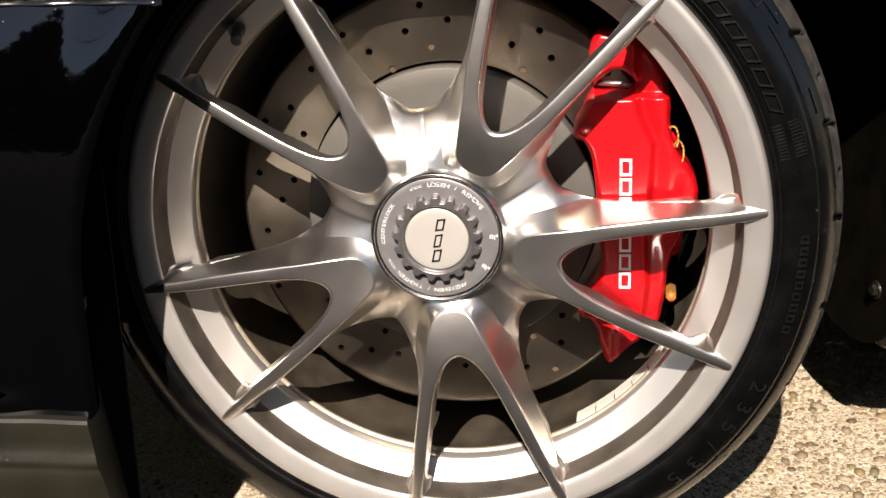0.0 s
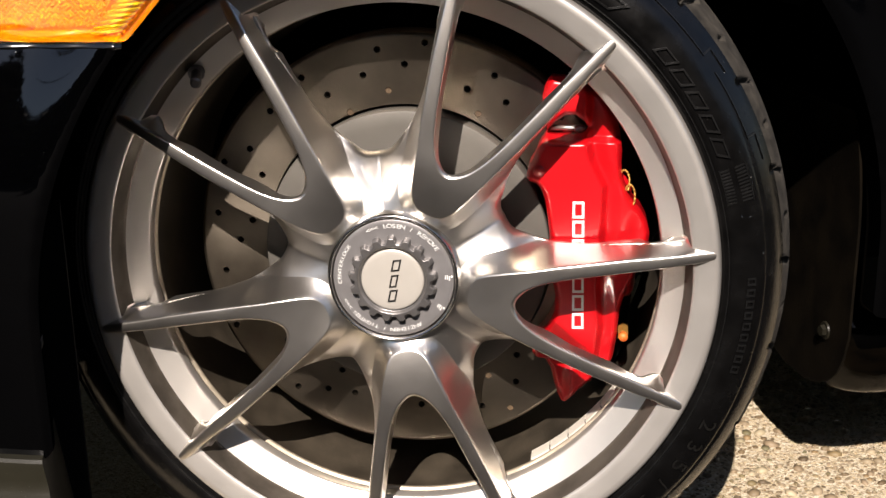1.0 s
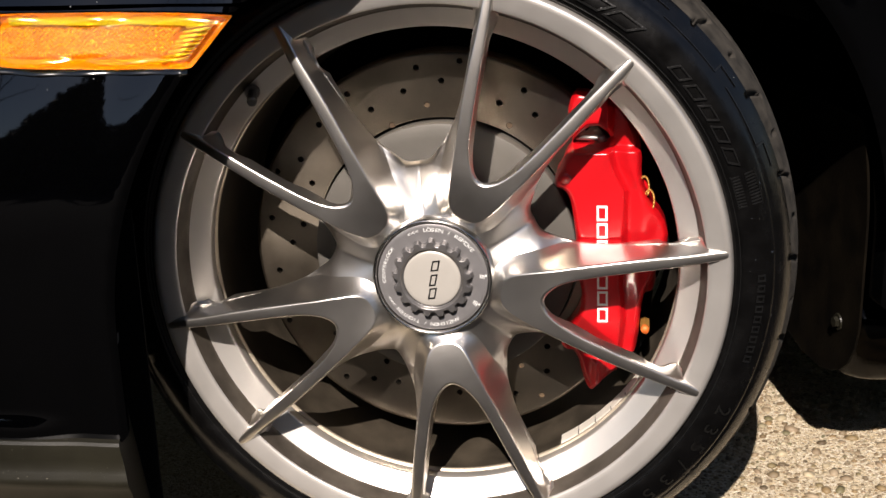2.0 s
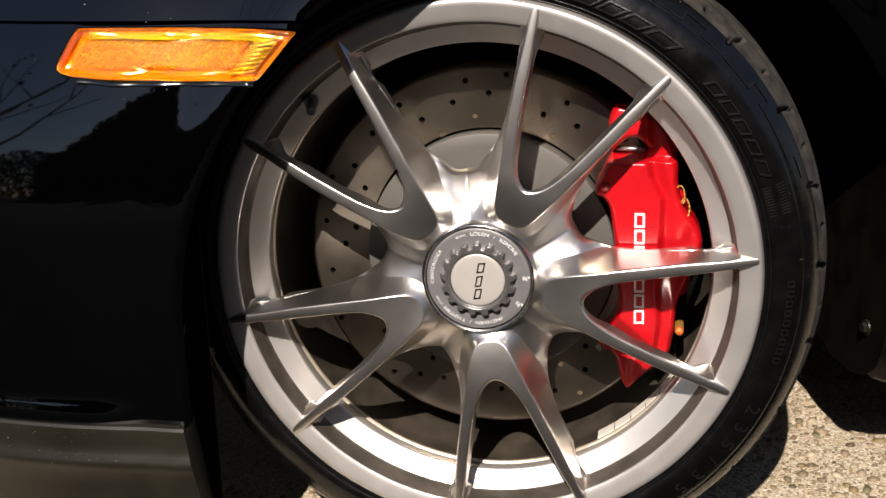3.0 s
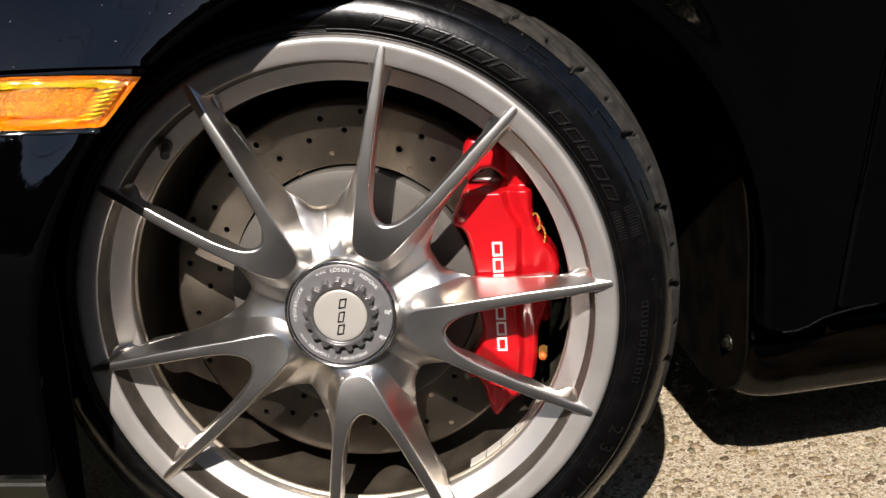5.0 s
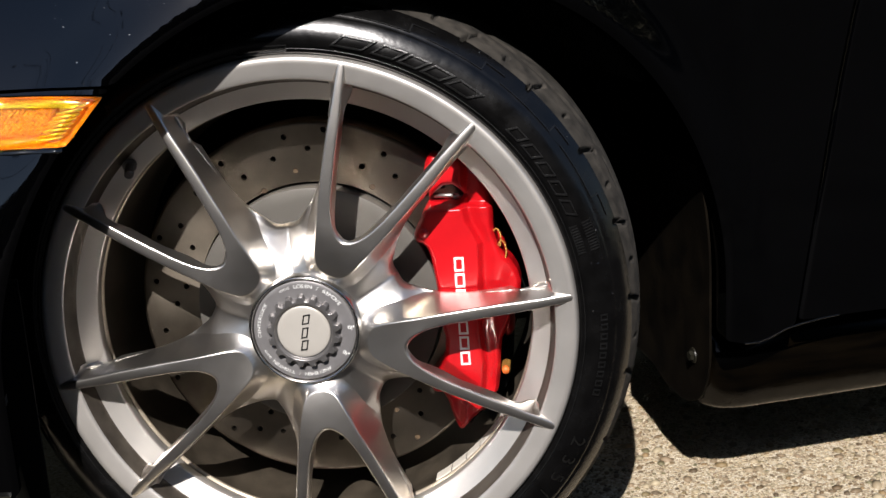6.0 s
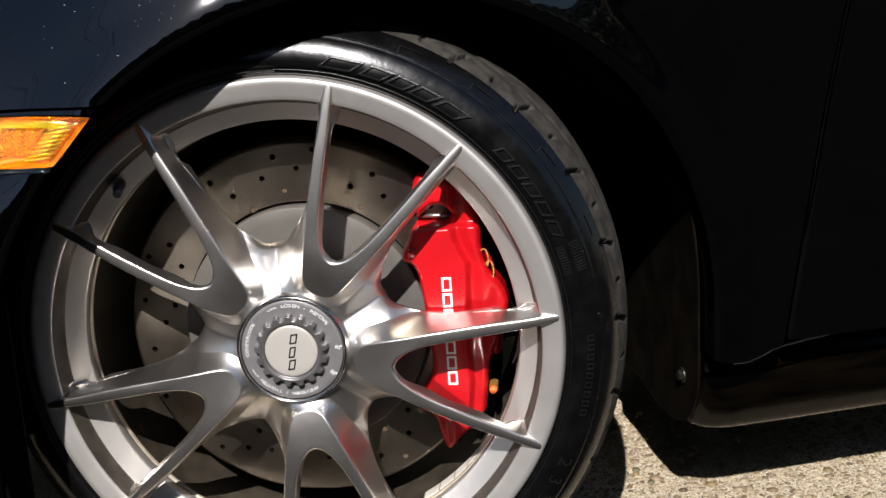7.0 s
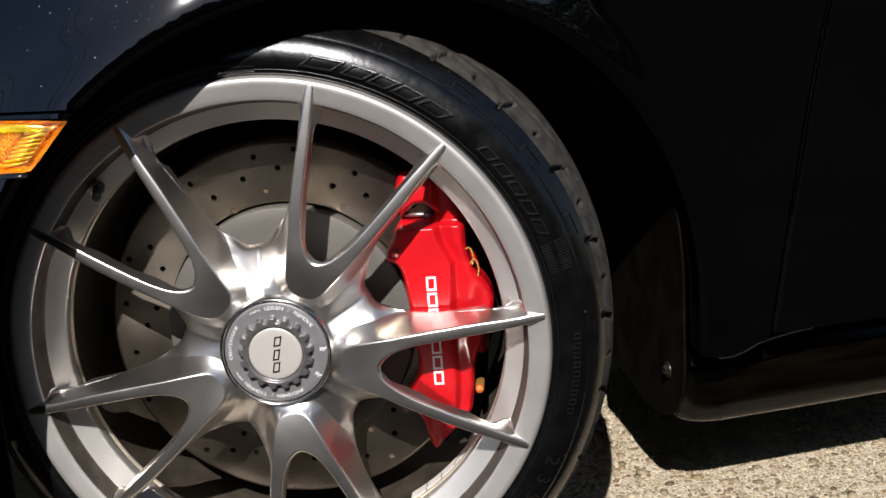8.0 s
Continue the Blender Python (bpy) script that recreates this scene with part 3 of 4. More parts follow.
bars = [(19.0 - 0.55 * k, 18.75 - 0.55 * k, 0.2660, 0.2850) for k in range(11)] + [(19.2, 13.0, r, r + 0.0006) for r in (0.2652, 0.2853)]
bars += [(98.0, 88.0, 0.2595 + 0.0012 * k, 0.2600 + 0.0012 * k) for k in range(5)]
for a0, a1 in ((104, 92), (88, 78), (76, 66), (63, 52), (48, 36), (33, 22)):
    bars += [(a0, a1 + 0.35, 0.2935, 0.2941), (a1 + 0.3, a1, 0.2935, 0.3005), (a1 - 0.05, a1 - 4, 0.3000, 0.3006)]
for a0, a1, r0, r1 in bars:
    part("raised_line", arc_bar(a0, a1, r0, r1, side_depth, 0.0014, 0.0, 8 if a0 - a1 > 2 else 2), M_MARK, wheel, smooth=False)
for k in range(9):
    a0 = 0.5 - 1.9 * k
    part("raised_mark", arc_frame(a0, a0 - 1.25, 0.2760, 0.2825, 0.28, 0.0010, side_depth, 0.0014, 0.0), M_MARK, wheel, smooth=False)
part("raised_ring", lathe([(0.2614, 0.0090), (0.2616, 0.0068), (0.2621, 0.0066), (0.2624, 0.0085)], 360, False), M_MARK, wheel)
part("size_mark", arc_text("235/35", 0.2790, -24.0, -50.0, 0.0180, lambda r: side_depth(r) - 0.0012, 1.2), M_WORN_LIT, wheel, smooth=False)

# water drops left on the tyre, in mirror metal to stand for white sparkle
rng = random.Random(21)
bm = bmesh.new()
for k in range(70):
    a, r, q = radians(rng.uniform(-55, 95)), rng.choice((rng.uniform(0.262, 0.292), rng.uniform(0.293, 0.306))), min(0.0010, 0.0003 + rng.expovariate(5000))
    ball(bm, (r * math.cos(a), side_depth(r), r * math.sin(a)), (q, q * 0.7, q), 1)
tagged(part("water_drops", bm, M_POLISH, wheel), "small water drops, mirror-bright for sparkle", kind="stuff")

# brake disc with drilled holes
HOLES = [(0.171, 97.8), (0.1575, 90.2), (0.1524, 103.5), (0.1364, 96.1), (0.1703, 121.1), (0.1472, 116.8), (0.1652, 134.7), (0.1601, 148.1), (0.175, 155.3), (0.1405, 153.9), (0.176, 84.6),
         (0.1263, 112.1), (0.1657, 63.5), (0.1513, 56.5), (0.1312, 62.7), (0.1466, 69.4), (0.133, -119.1), (0.1556, -120.2), (0.1482, -111.4), (0.1475, -87.6), (0.1345, -46.8), (0.1533, -53.5),
         (0.1357, -60.5), (0.1718, -60.0), (0.1595, -67.6), (0.1433, -142.2), (0.1755, -154.9), (0.1528, -153.6)]
HOLES = [(r, a - 0.7 if 50 < a < 160 else a) for r, a in HOLES]
HOLES += [(0.155, 161.5), (0.149, 178.0), (0.170, 170.0), (0.139, 170.5), (0.166, -172.0), (0.132, 128.0), (0.1725, 41.0), (0.156, 43.0), (0.1700, -128.5), (0.1650, -100.0)]
RUSTED = [(0.1364, 95.4), (0.1263, 111.4), (0.1312, 62.0), (0.1357, -60.5), (0.1718, -60.0)]


def disc_field(r, a):
    x, z = r * np.cos(a), r * np.sin(a)
    f = np.maximum(0.1245 - r, r - 0.1835)
    for hr, ha in HOLES:
        f = np.maximum(f, 0.0029 - np.hypot(x - hr * math.cos(radians(ha)), z - hr * math.sin(radians(ha))))
    return f


disc = part("brake_disc", relief(np.arange(0.1237, 0.1845, 0.00105), np.radians(np.linspace(-180, 180, 721)), disc_field,
            lambda r, a: (r * np.cos(a), 0.090 + 0.0015 * smoothstep(0.1815, 0.1835, r), r * np.sin(a)),
            lambda r, a: (r * np.cos(a), 0.102 + 0 * r, r * np.sin(a)), False, True), M_DISC, car, "drilled grey iron brake disc")
disc.matrix_local = WHEEL_AT
part("edge", lathe([(0.1837, 0.0915), (0.1842, 0.093), (0.1842, 0.121), (0.1700, 0.122), (0.1700, 0.1035)], 160, False), M_RUST, disc, "rusty disc edge")
sharp(part("bell", lathe(rounded([(0.0600, 0.0690), (0.0620, 0.0735), (0.1200, 0.0740), (0.1212, 0.0746), (0.1216, 0.0760), (0.1216, 0.118), (0.05, 0.119)]), 140, False), M_BELL, disc, "grey alloy disc bell"))
for r, a in RUSTED:
    bm = bmesh.new()
    c, d = r * math.cos(radians(a)), r * math.sin(radians(a))
    rod(bm, (c, 0.0914, d), (c, 0.098, d), 0.0030, 0.0030, 14)
    part("rust_plug", bm, M_PLUG, disc, "rust-filled hole", smooth=False)
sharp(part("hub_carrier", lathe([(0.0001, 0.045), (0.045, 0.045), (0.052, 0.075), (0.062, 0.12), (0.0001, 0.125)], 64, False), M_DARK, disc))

# brake caliper
OUTLINE = chaikin([(0.1180, 0.1440), (0.1250, 0.1520), (0.1585, 0.1400), (0.1740, 0.1190), (0.1800, 0.0970), (0.1790, 0.0760), (0.1840, 0.0560), (0.1990, 0.0390), (0.2040, 0.0180),
           (0.1960, 0.0070), (0.1930, -0.0120), (0.1830, -0.0300), (0.1790, -0.0470), (0.1770, -0.0800), (0.1690, -0.1040), (0.1520, -0.1220), (0.1400, -0.1300), (0.1330, -0.1410), (0.1270, -0.1290),
           (0.1200, -0.0980), (0.1070, -0.0930), (0.1070, -0.0720), (0.1190, -0.0600), (0.1285, -0.0370), (0.1225, -0.0050), (0.1225, 0.0200), (0.1203, 0.0400), (0.1180, 0.0560), (0.1130, 0.0650), (0.1035, 0.0680), (0.1040, 0.0780), (0.1100, 0.0870),
           (0.1130, 0.0960), (0.1200, 0.1050), (0.1190, 0.1120), (0.1150, 0.1300)], 1)
POCKET = chaikin([(0.1195, 0.1020), (0.1205, 0.1092), (0.1389, 0.1215), (0.1535, 0.1105), (0.1492, 0.1035)], 1)


def caliper_depth(x, z):
    """Main block, a valley, the lower wavy lobe toward the rim, and the stepped foot."""
    d = -np.maximum(sdf(x, z, OUTLINE), -sdf(x, z, POCKET))
    seam = np.interp(z, (-0.09, -0.055, -0.020, 0.018, 0.040, 0.064, 0.085, 0.100), (0.160, 0.1640, 0.1612, 0.1645, 0.1655, 0.1664, 0.1560, 0.1530))
    y = 0.045 + 0.007 * (1 - np.clip(d / 0.0055, 0, 1)) ** 2.2
    y = y + 0.0095 * smoothstep(seam - 0.0035, seam + 0.0035, x) * smoothstep(-0.115, -0.080, z)
    y = y - 0.0045 * smoothstep(seam + 0.003, seam + 0.016, x) * smoothstep(-0.08, -0.06, z)
    y = y + 0.55 * np.clip(-(z + 0.055 + 0.9 * (x - 0.132)), 0, 0.030) * smoothstep(seam + 0.004, seam - 0.001, x)
    y = y + 0.010 * smoothstep(-0.0900, -0.0935, z) - 0.007 * np.exp(-((x - 0.140) / 0.005) ** 2) * smoothstep(-0.098, -0.108, z)
    y = y + 0.0006 * np.exp(-((z - 0.0215) / 0.0009) ** 2) * smoothstep(0.165, 0.160, x)
    y = y + 0.012 * smoothstep(0.0985, 0.1010, z) + 0.8 * (x - 0.143) ** 2 + 0.35 * z ** 2
    return y + 0.003 * smoothstep(0.0120, 0.0, np.hypot(x - 0.1935, (z - 0.030) * 0.6))


caliper = part("brake_caliper", relief(np.arange(0.098, 0.210, 0.0011), np.arange(-0.146, 0.158, 0.0011),
               lambda x, z: np.maximum(sdf(x, z, OUTLINE), -sdf(x, z, POCKET)), lambda x, z: (x, caliper_depth(x, z), z),
               lambda x, z: (x, 0.084 + 0 * x, z), True, False), M_RED, car, "glossy red brake caliper with white lettering blocks")
caliper.matrix_local = WHEEL_AT
part("rear_half", slab([(0.143 + (x - 0.143) * 1.08 + 0.008, z * 1.02) for x, z in OUTLINE], 0.104, 0.150), M_DARK, caliper, "blackened caliper bracket", smooth=False)
for z in (0.13, 0.05, -0.03, -0.11):
    bm = bmesh.new()
    rr = math.sqrt(0.194 ** 2 - z * z)
    ball(bm, (rr - 0.006, 0.100, z), (0.008, 0.018, 0.015), 2)
    part("bridge", bm, M_RED, caliper)
# white word on the caliper, as plain hollow blocks
z = 0.0528
for k in range(7):
    h = 0.0138
    part("lettering", hollow((0.1408, 0.1427, 0.1483, 0.1502), (z, z - 0.0021, z - h + 0.0021, z - h),
         lambda x, zz, back: (x, float(caliper_depth(np.array([x]), np.array([zz]))[0]) + (0.002 if back else -0.0004), zz)), M_WHITE, caliper, smooth=False)
    z -= h + 0.0020
bm = bmesh.new()
rod(bm, (0.1832, 0.060, -0.0664), (0.1832, 0.078, -0.0664), 0.0047, 0.0047, 6)
part("bleed_screw", bm, M_BRASS, caliper, "brass bleed screw", smooth=False)
bm = bmesh.new()
rod(bm, (0.1832, 0.054, -0.0664), (0.1832, 0.0602, -0.0664), 0.0034, 0.0039, 16)
part("bleed_cap", bm, M_ORANGE, caliper, "orange rubber cap")
bm = bmesh.new()
for c, d in ((0.0, 0.0), (0.0045, -0.012)):
    loop = [Vector((0.1818 + c + 0.0042 * math.sin(q), 0.058 + 0.002 * math.cos(q), 0.066 + d + 0.0095 * math.cos(q))) for q in np.linspace(-2.4, 2.4, 13)]
    for a, b in zip(loop, loop[1:]):
        rod(bm, a, b, 0.0009, sides=8)
part("spring_clip", bm, M_BRASS, caliper, "brass wire clip")
bm = bmesh.new()
rod(bm, (0.122, 0.074, 0.1075), (0.152, 0.074, 0.1065), 0.0022)
ball(bm, (0.1455, 0.070, 0.1070), (0.0045, 0.004, 0.0032), 2)
part("pad_pin", bm, M_STEEL, caliper, "steel pad pin")
bm = bmesh.new()
y = float(caliper_depth(np.array([0.1141]), np.array([0.0772]))[0])
rod(bm, (0.1141, y - 0.0009, 0.0772), (0.1141, y + 0.006, 0.0772), 0.0049, 0.0049, 24)
part("plug", bm, M_RED, caliper)

# ---- body panels ----
ARCH_X, ARCH_Z, ARCH_R = 0.080, 0.300, 0.345


def sky_line(x):
    """Height above which the panels begin to lean upward."""
    return sum(np.interp(x + d, (-0.9, -0.38, -0.22, -0.11, -0.045, 0.08, 0.4, 1.2), (0.40, 0.440, 0.480, 0.590, 0.635, 0.67, 0.68, 0.70)) for d in np.linspace(-0.035, 0.035, 9)) / 9


def arch_gap(x, z):
    """Distance from the wheel arch's edge: round above the axle, upright below it."""
    return np.hypot(np.where(x > ARCH_X, (x - ARCH_X) * 0.945, x - ARCH_X), np.clip(z - ARCH_Z, 0, 9)) - ARCH_R


def body_y(x, z):
    y = -0.040 + 0.9 * np.clip(-0.20 - x, 0, 9) ** 2
    tuck = smoothstep(0.12, 0.50, x)
    y = y + tuck * 0.085 * (1 - 0.25 * smoothstep(0.45, 0.8, z))
    w = np.clip(z - sky_line(x) + 0.07, 0, 9)
    y = y + np.where(w < 0.25, 1.45 * w * w, 1.45 * 0.25 ** 2 + 0.725 * (w - 0.25))
    r = arch_gap(x, z)
    return y - 0.006 * smoothstep(0.05, 0.0, r) + 0.25 * np.clip(0.26 - z, 0, 1) ** 2 - 0.005 * smoothstep(0.236, 0.222, z) * smoothstep(-0.30, -0.36, x) + 0.004 * smoothstep(0.004, 0.0, r)


def panel(name, us, vs, field, label, thick=0.004, material=None, inset=0.0):
    return part(name, relief(us, vs, field, lambda x, z: (x, body_y(x, z) + inset, z), lambda x, z: (x, body_y(x, z) + inset + thick, z), True, False), material or M_PAINT, car, label)


def outside_arch(x, z):
    return -arch_gap(x, z)


def fender_foot(x):
    """Lower edge of the fender behind the wheel, dipping toward the arch."""
    return np.interp(x, (0.45, 0.470, 0.485, 0.500, 0.518, 0.535, 0.558, 0.582), (0.237, 0.2300, 0.2283, 0.2310, 0.2387, 0.2420, 0.2452, 0.2470))


def door_gap(z):
    return 0.541 + 0.16 * (z - 0.305)


LAMP = chaikin([(-0.3310, 0.5588), (-0.2400, 0.5586), (-0.1510, 0.5560), (-0.1535, 0.5525), (-0.1850, 0.5175), (-0.1890, 0.5155), (-0.2600, 0.5160), (-0.3400, 0.5185), (-0.3550, 0.5230), (-0.3550, 0.5300), (-0.3375, 0.5574)], 2)
SEAM = 0.5612
grid_x, grid_z = np.arange(-0.86, 0.62, 0.006), np.arange(0.12, 0.92, 0.006)
panel("front_fender", grid_x, grid_z, lambda x, z: np.maximum.reduce([outside_arch(x, z), np.where(x < 0.08, SEAM + 0.0030 - z, -1), np.where(x > 0.08, fender_foot(x) - z, -1), x - door_gap(z) + 0.002]), "glossy black front fender with wheel arch", 0.024)
panel("front_bumper", np.arange(-0.86, 0.0, 0.005), np.arange(0.19, 0.575, 0.005), lambda x, z: np.maximum.reduce([outside_arch(x, z), z - SEAM - 0.0004, 0.2105 - z, x + 0.05, -sdf(x, z, LAMP) + 0.001]), "glossy black front bumper corner", 0.012, None, 0.0014)


def door_front(x, z):
    """Door skin, with its leading edge rolled over."""
    return body_y(x, z) + 0.0026 * (1 - np.clip((x - door_gap(z) - 0.002) / 0.004, 0, 1)) ** 2


part("door", relief(np.concatenate([np.arange(0.52, 0.66, 0.0012), np.arange(0.66, 1.5, 0.01)]), np.arange(0.24, 0.92, 0.01), lambda x, z: np.maximum(door_gap(z) + 0.002 - x, 0.247 - z),
     lambda x, z: (x, door_front(x, z), z), lambda x, z: (x, body_y(x, z) + 0.02, z)), M_PAINT, car, "glossy black door skin")
# rolled lower edge of the fender
verts, faces = [], []
xs = np.linspace(0.468, 0.582, 50)
for x in xs:
    z = float(fender_foot(x))
    y = float(body_y(np.array([x]), np.array([z]))[0]) + 0.0008
    verts += [(x, y + 0.0011 * math.cos(a), z + 0.0011 * math.sin(a)) for a in np.linspace(0, 2 * math.pi, 11)[:-1]]
for i in range(len(xs) - 1):
    for k in range(10):
        faces.append((i * 10 + k, i * 10 + (k + 1) % 10, (i + 1) * 10 + (k + 1) % 10, (i + 1) * 10 + k))
part("fender_edge", (verts, faces), M_TRIM, car, "rolled glossy lower fender edge")


# lower bumper lip in bare plastic: a ledge, then a step back
prof = [(0.213, 0.012), (0.213, -0.0060), (0.2108, -0.0082), (0.206, -0.0086), (0.197, -0.0078), (0.191, -0.0080), (0.186, -0.0094), (0.181, -0.0116), (0.178, -0.0122), (0.1755, -0.0116), (0.171, -0.0084), (0.165, -0.0045), (0.150, 0.0005), (0.086, 0.012), (0.078, 0.03), (0.078, 0.10)]
verts, faces = [], []
stations = np.linspace(-0.86, -0.272, 60)
for i, x in enumerate(stations):
    for z, dy in prof:
        end = (0.212 - z) * 0.12 if i == len(stations) - 1 else 0
        verts.append((x + end, float(body_y(np.array([x]), np.array([0.25]))[0]) + dy, z))
n = len(prof)
for i in range(len(stations) - 1):
    for k in range(n - 1):
        faces.append((i * n + k, i * n + k + 1, (i + 1) * n + k + 1, (i + 1) * n + k))
last = (len(stations) - 1) * n
extra = len(verts)
verts.append((-0.272, 0.10, 0.212))
faces.append([last + k for k in range(n)] + [extra])
sharp(part("front_lip", (verts, faces), M_PLASTIC, car, "scuffed grey-black plastic front lip"))

# dust and grit on the lip
rng = random.Random(5)
bm = bmesh.new()
for k in range(130):
    x, k0 = rng.uniform(-0.62, -0.275), rng.choice((1, 2, 3, 4, 5, 5, 6, 6, 7, 8))
    h = rng.random()
    z, dy = (prof[k0][q] + h * (prof[k0 + 1][q] - prof[k0][q]) for q in (0, 1))
    r = min(0.0010, 0.00025 + rng.expovariate(5500))
    ball(bm, (x, float(body_y(np.array([x]), np.array([0.25]))[0]) + dy, z), (r * rng.uniform(0.8, 1.6), r * 0.5, r * 0.8), 1)
tagged(part("dust_specks", bm, M_DUST, car), "pale grit on the plastic lip", kind="stuff")

# sill below the door: ledge, crease and rounded lower edge
sill = [(0.290, 0.190), (0.246, 0.125), (0.2425, 0.1180), (0.2360, 0.1105), (0.2290, 0.1040), (0.2220, 0.0985), (0.2140, 0.0938), (0.2050, 0.0903), (0.1960, 0.0885), (0.1860, 0.0880), (0.1760, 0.0884),
        (0.1660, 0.0892), (0.1560, 0.0905), (0.1480, 0.0920), (0.1400, 0.0942), (0.1345, 0.0970), (0.1305, 0.1010), (0.1290, 0.1060), (0.1290, 0.1200), (0.140, 0.20)]
verts, faces = [], []
xs = np.concatenate([0.506 - 0.058 * np.cos(np.linspace(0, math.pi / 2, 16)), np.linspace(0.522, 1.5, 34)])
for x in xs:
    drop = float(np.interp(x, (0.47, 0.485, 0.500, 0.518, 0.535, 0.56), (0.014, 0.014, 0.012, 0.007, 0.003, 0.0)))
    back = 0.030 * (1 - math.sqrt(max(0, 1 - (max(0, 0.506 - x) / 0.058) ** 2)))
    rise = 0.007 * max(0, x - 0.55)
    for z, y in sill:
        verts.append((x, max(y, min(y + back, 0.1180)), z - drop * float(smoothstep(0.19, 0.235, z)) + (0.6 * back * back / 0.030 if z < 0.15 else 0) + rise))
n = len(sill)
for i in range(len(xs) - 1):
    for k in range(n - 1):
        faces.append((i * n + k, i * n + k + 1, (i + 1) * n + k + 1, (i + 1) * n + k))
faces.append(list(range(n)))
sharp(part("sill", (verts, faces), M_SILL, car, "dusty black side sill"), 50)

# front of the wheel house, behind the lip: near-black plate added for shade
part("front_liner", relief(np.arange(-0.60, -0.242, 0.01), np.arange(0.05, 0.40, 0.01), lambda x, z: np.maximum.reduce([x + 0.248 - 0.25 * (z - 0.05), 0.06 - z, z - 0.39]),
     lambda x, z: (x, 0.030 + 0.06 * smoothstep(-0.36, -0.44, x), z), lambda x, z: (x, 0.036 + 0.06 * smoothstep(-0.36, -0.44, x), z)), M_DARK, car, "near-black plate added to keep the gap behind the lip dark")
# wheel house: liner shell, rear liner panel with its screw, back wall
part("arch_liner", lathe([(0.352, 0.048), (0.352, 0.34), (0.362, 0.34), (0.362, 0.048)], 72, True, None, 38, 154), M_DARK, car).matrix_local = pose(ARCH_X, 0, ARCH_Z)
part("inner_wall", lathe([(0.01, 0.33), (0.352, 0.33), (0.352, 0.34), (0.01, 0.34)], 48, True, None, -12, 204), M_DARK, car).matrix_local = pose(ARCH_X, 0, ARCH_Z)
LINER = [(0.067, 0.420), (0.067, 0.205), (0.074, 0.180), (0.086, 0.1600), (0.100, 0.1480), (0.125, 0.1360), (0.153, 0.1290), (0.203, 0.1275), (0.240, 0.1345), (0.265, 0.1375), (0.340, 0.1375), (0.340, 0.420)]


def liner_x(y, z):
    return 0.4430 + 0.06 * (y - 0.12) - 0.9 * np.clip(z - 0.30, 0, 1) ** 2


liner = part("liner_panel", relief(np.arange(0.050, 0.346, 0.004), np.arange(0.094, 0.425, 0.004), lambda y, z: sdf(y, z, LINER),
             lambda y, z: (liner_x(y, z), y, z), lambda y, z: (liner_x(y, z) + 0.0025, y, z)), M_LINER, car, "dusty brown-black wheel arch liner")
bm = bmesh.new()
rod(bm, (0.4405, 0.1134, 0.1959), (0.4440, 0.1134, 0.1959), 0.0085, 0.0095, 24)
rod(bm, (0.4365, 0.1134, 0.1959), (0.4406, 0.1134, 0.1959), 0.0054, 0.0062, 6)
part("screw", bm, M_PLASTIC, liner, "dull hexagon liner screw", smooth=False)
# unseen boxes added inside the body to stop light leaking underneath
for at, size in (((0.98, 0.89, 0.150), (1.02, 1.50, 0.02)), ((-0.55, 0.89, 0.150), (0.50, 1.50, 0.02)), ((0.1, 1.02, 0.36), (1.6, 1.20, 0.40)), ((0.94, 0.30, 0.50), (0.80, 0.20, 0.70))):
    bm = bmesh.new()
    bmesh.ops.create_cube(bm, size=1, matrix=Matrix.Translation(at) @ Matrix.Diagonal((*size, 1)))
    part("underbody_light_block", bm, M_DARK, car, smooth=False)
# bonnet and plain panels close the body above, behind and on the far side
xs, ys = np.linspace(-0.86, 1.5, 40), np.linspace(0, 1, 17)
verts, faces = [], []
for x in xs:
    y0 = float(body_y(np.array([x]), np.array([0.912]))[0])
    for s in ys:
        verts.append((x, y0 + s * (1.68 - y0), 0.912 + 0.09 * math.sin(s * math.pi)))
n = len(ys)
for i in range(len(xs) - 1):
    for k in range(n - 1):
        faces.append((i * n + k, (i + 1) * n + k, (i + 1) * n + k + 1, i * n + k + 1))
part("bonnet", (verts, faces), M_PAINT, car)
for name, at, size in (("far_side", (0.32, 1.68, 0.53), (2.36, 0.02, 0.78)), ("front_panel", (-0.85, 1.05, 0.53), (0.02, 1.26, 0.78)), ("rear_panel", (1.49, 0.88, 0.53), (0.02, 1.56, 0.78))):
    bm = bmesh.new()
    bmesh.ops.create_cube(bm, size=1, matrix=Matrix.Translation(at) @ Matrix.Diagonal((*size, 1)))
    bmesh.ops.bevel(bm, geom=bm.edges[:], offset=0.008, segments=2, affect="EDGES")
    part(name, bm, M_PAINT, car)

# ---- side marker lamp ----
def lamp_y(x, z):
    return body_y(x, z)


def lens_y(x, z):
    e = sdf(x, z, LAMP)
    return lamp_y(x, z) - 0.0035 + 0.0045 * smoothstep(-0.0045, 0.0, e) + 0.0012 * smoothstep(-0.0070, -0.0085, e) + 0.0027 * np.sin(x * 95 + 2.7 - 125 * (z - 0.517)) * smoothstep(-0.012, -0.004, e) * smoothstep(0.0, -0.002, e) + 0.05 * np.clip(z - 0.5475, 0, 1)


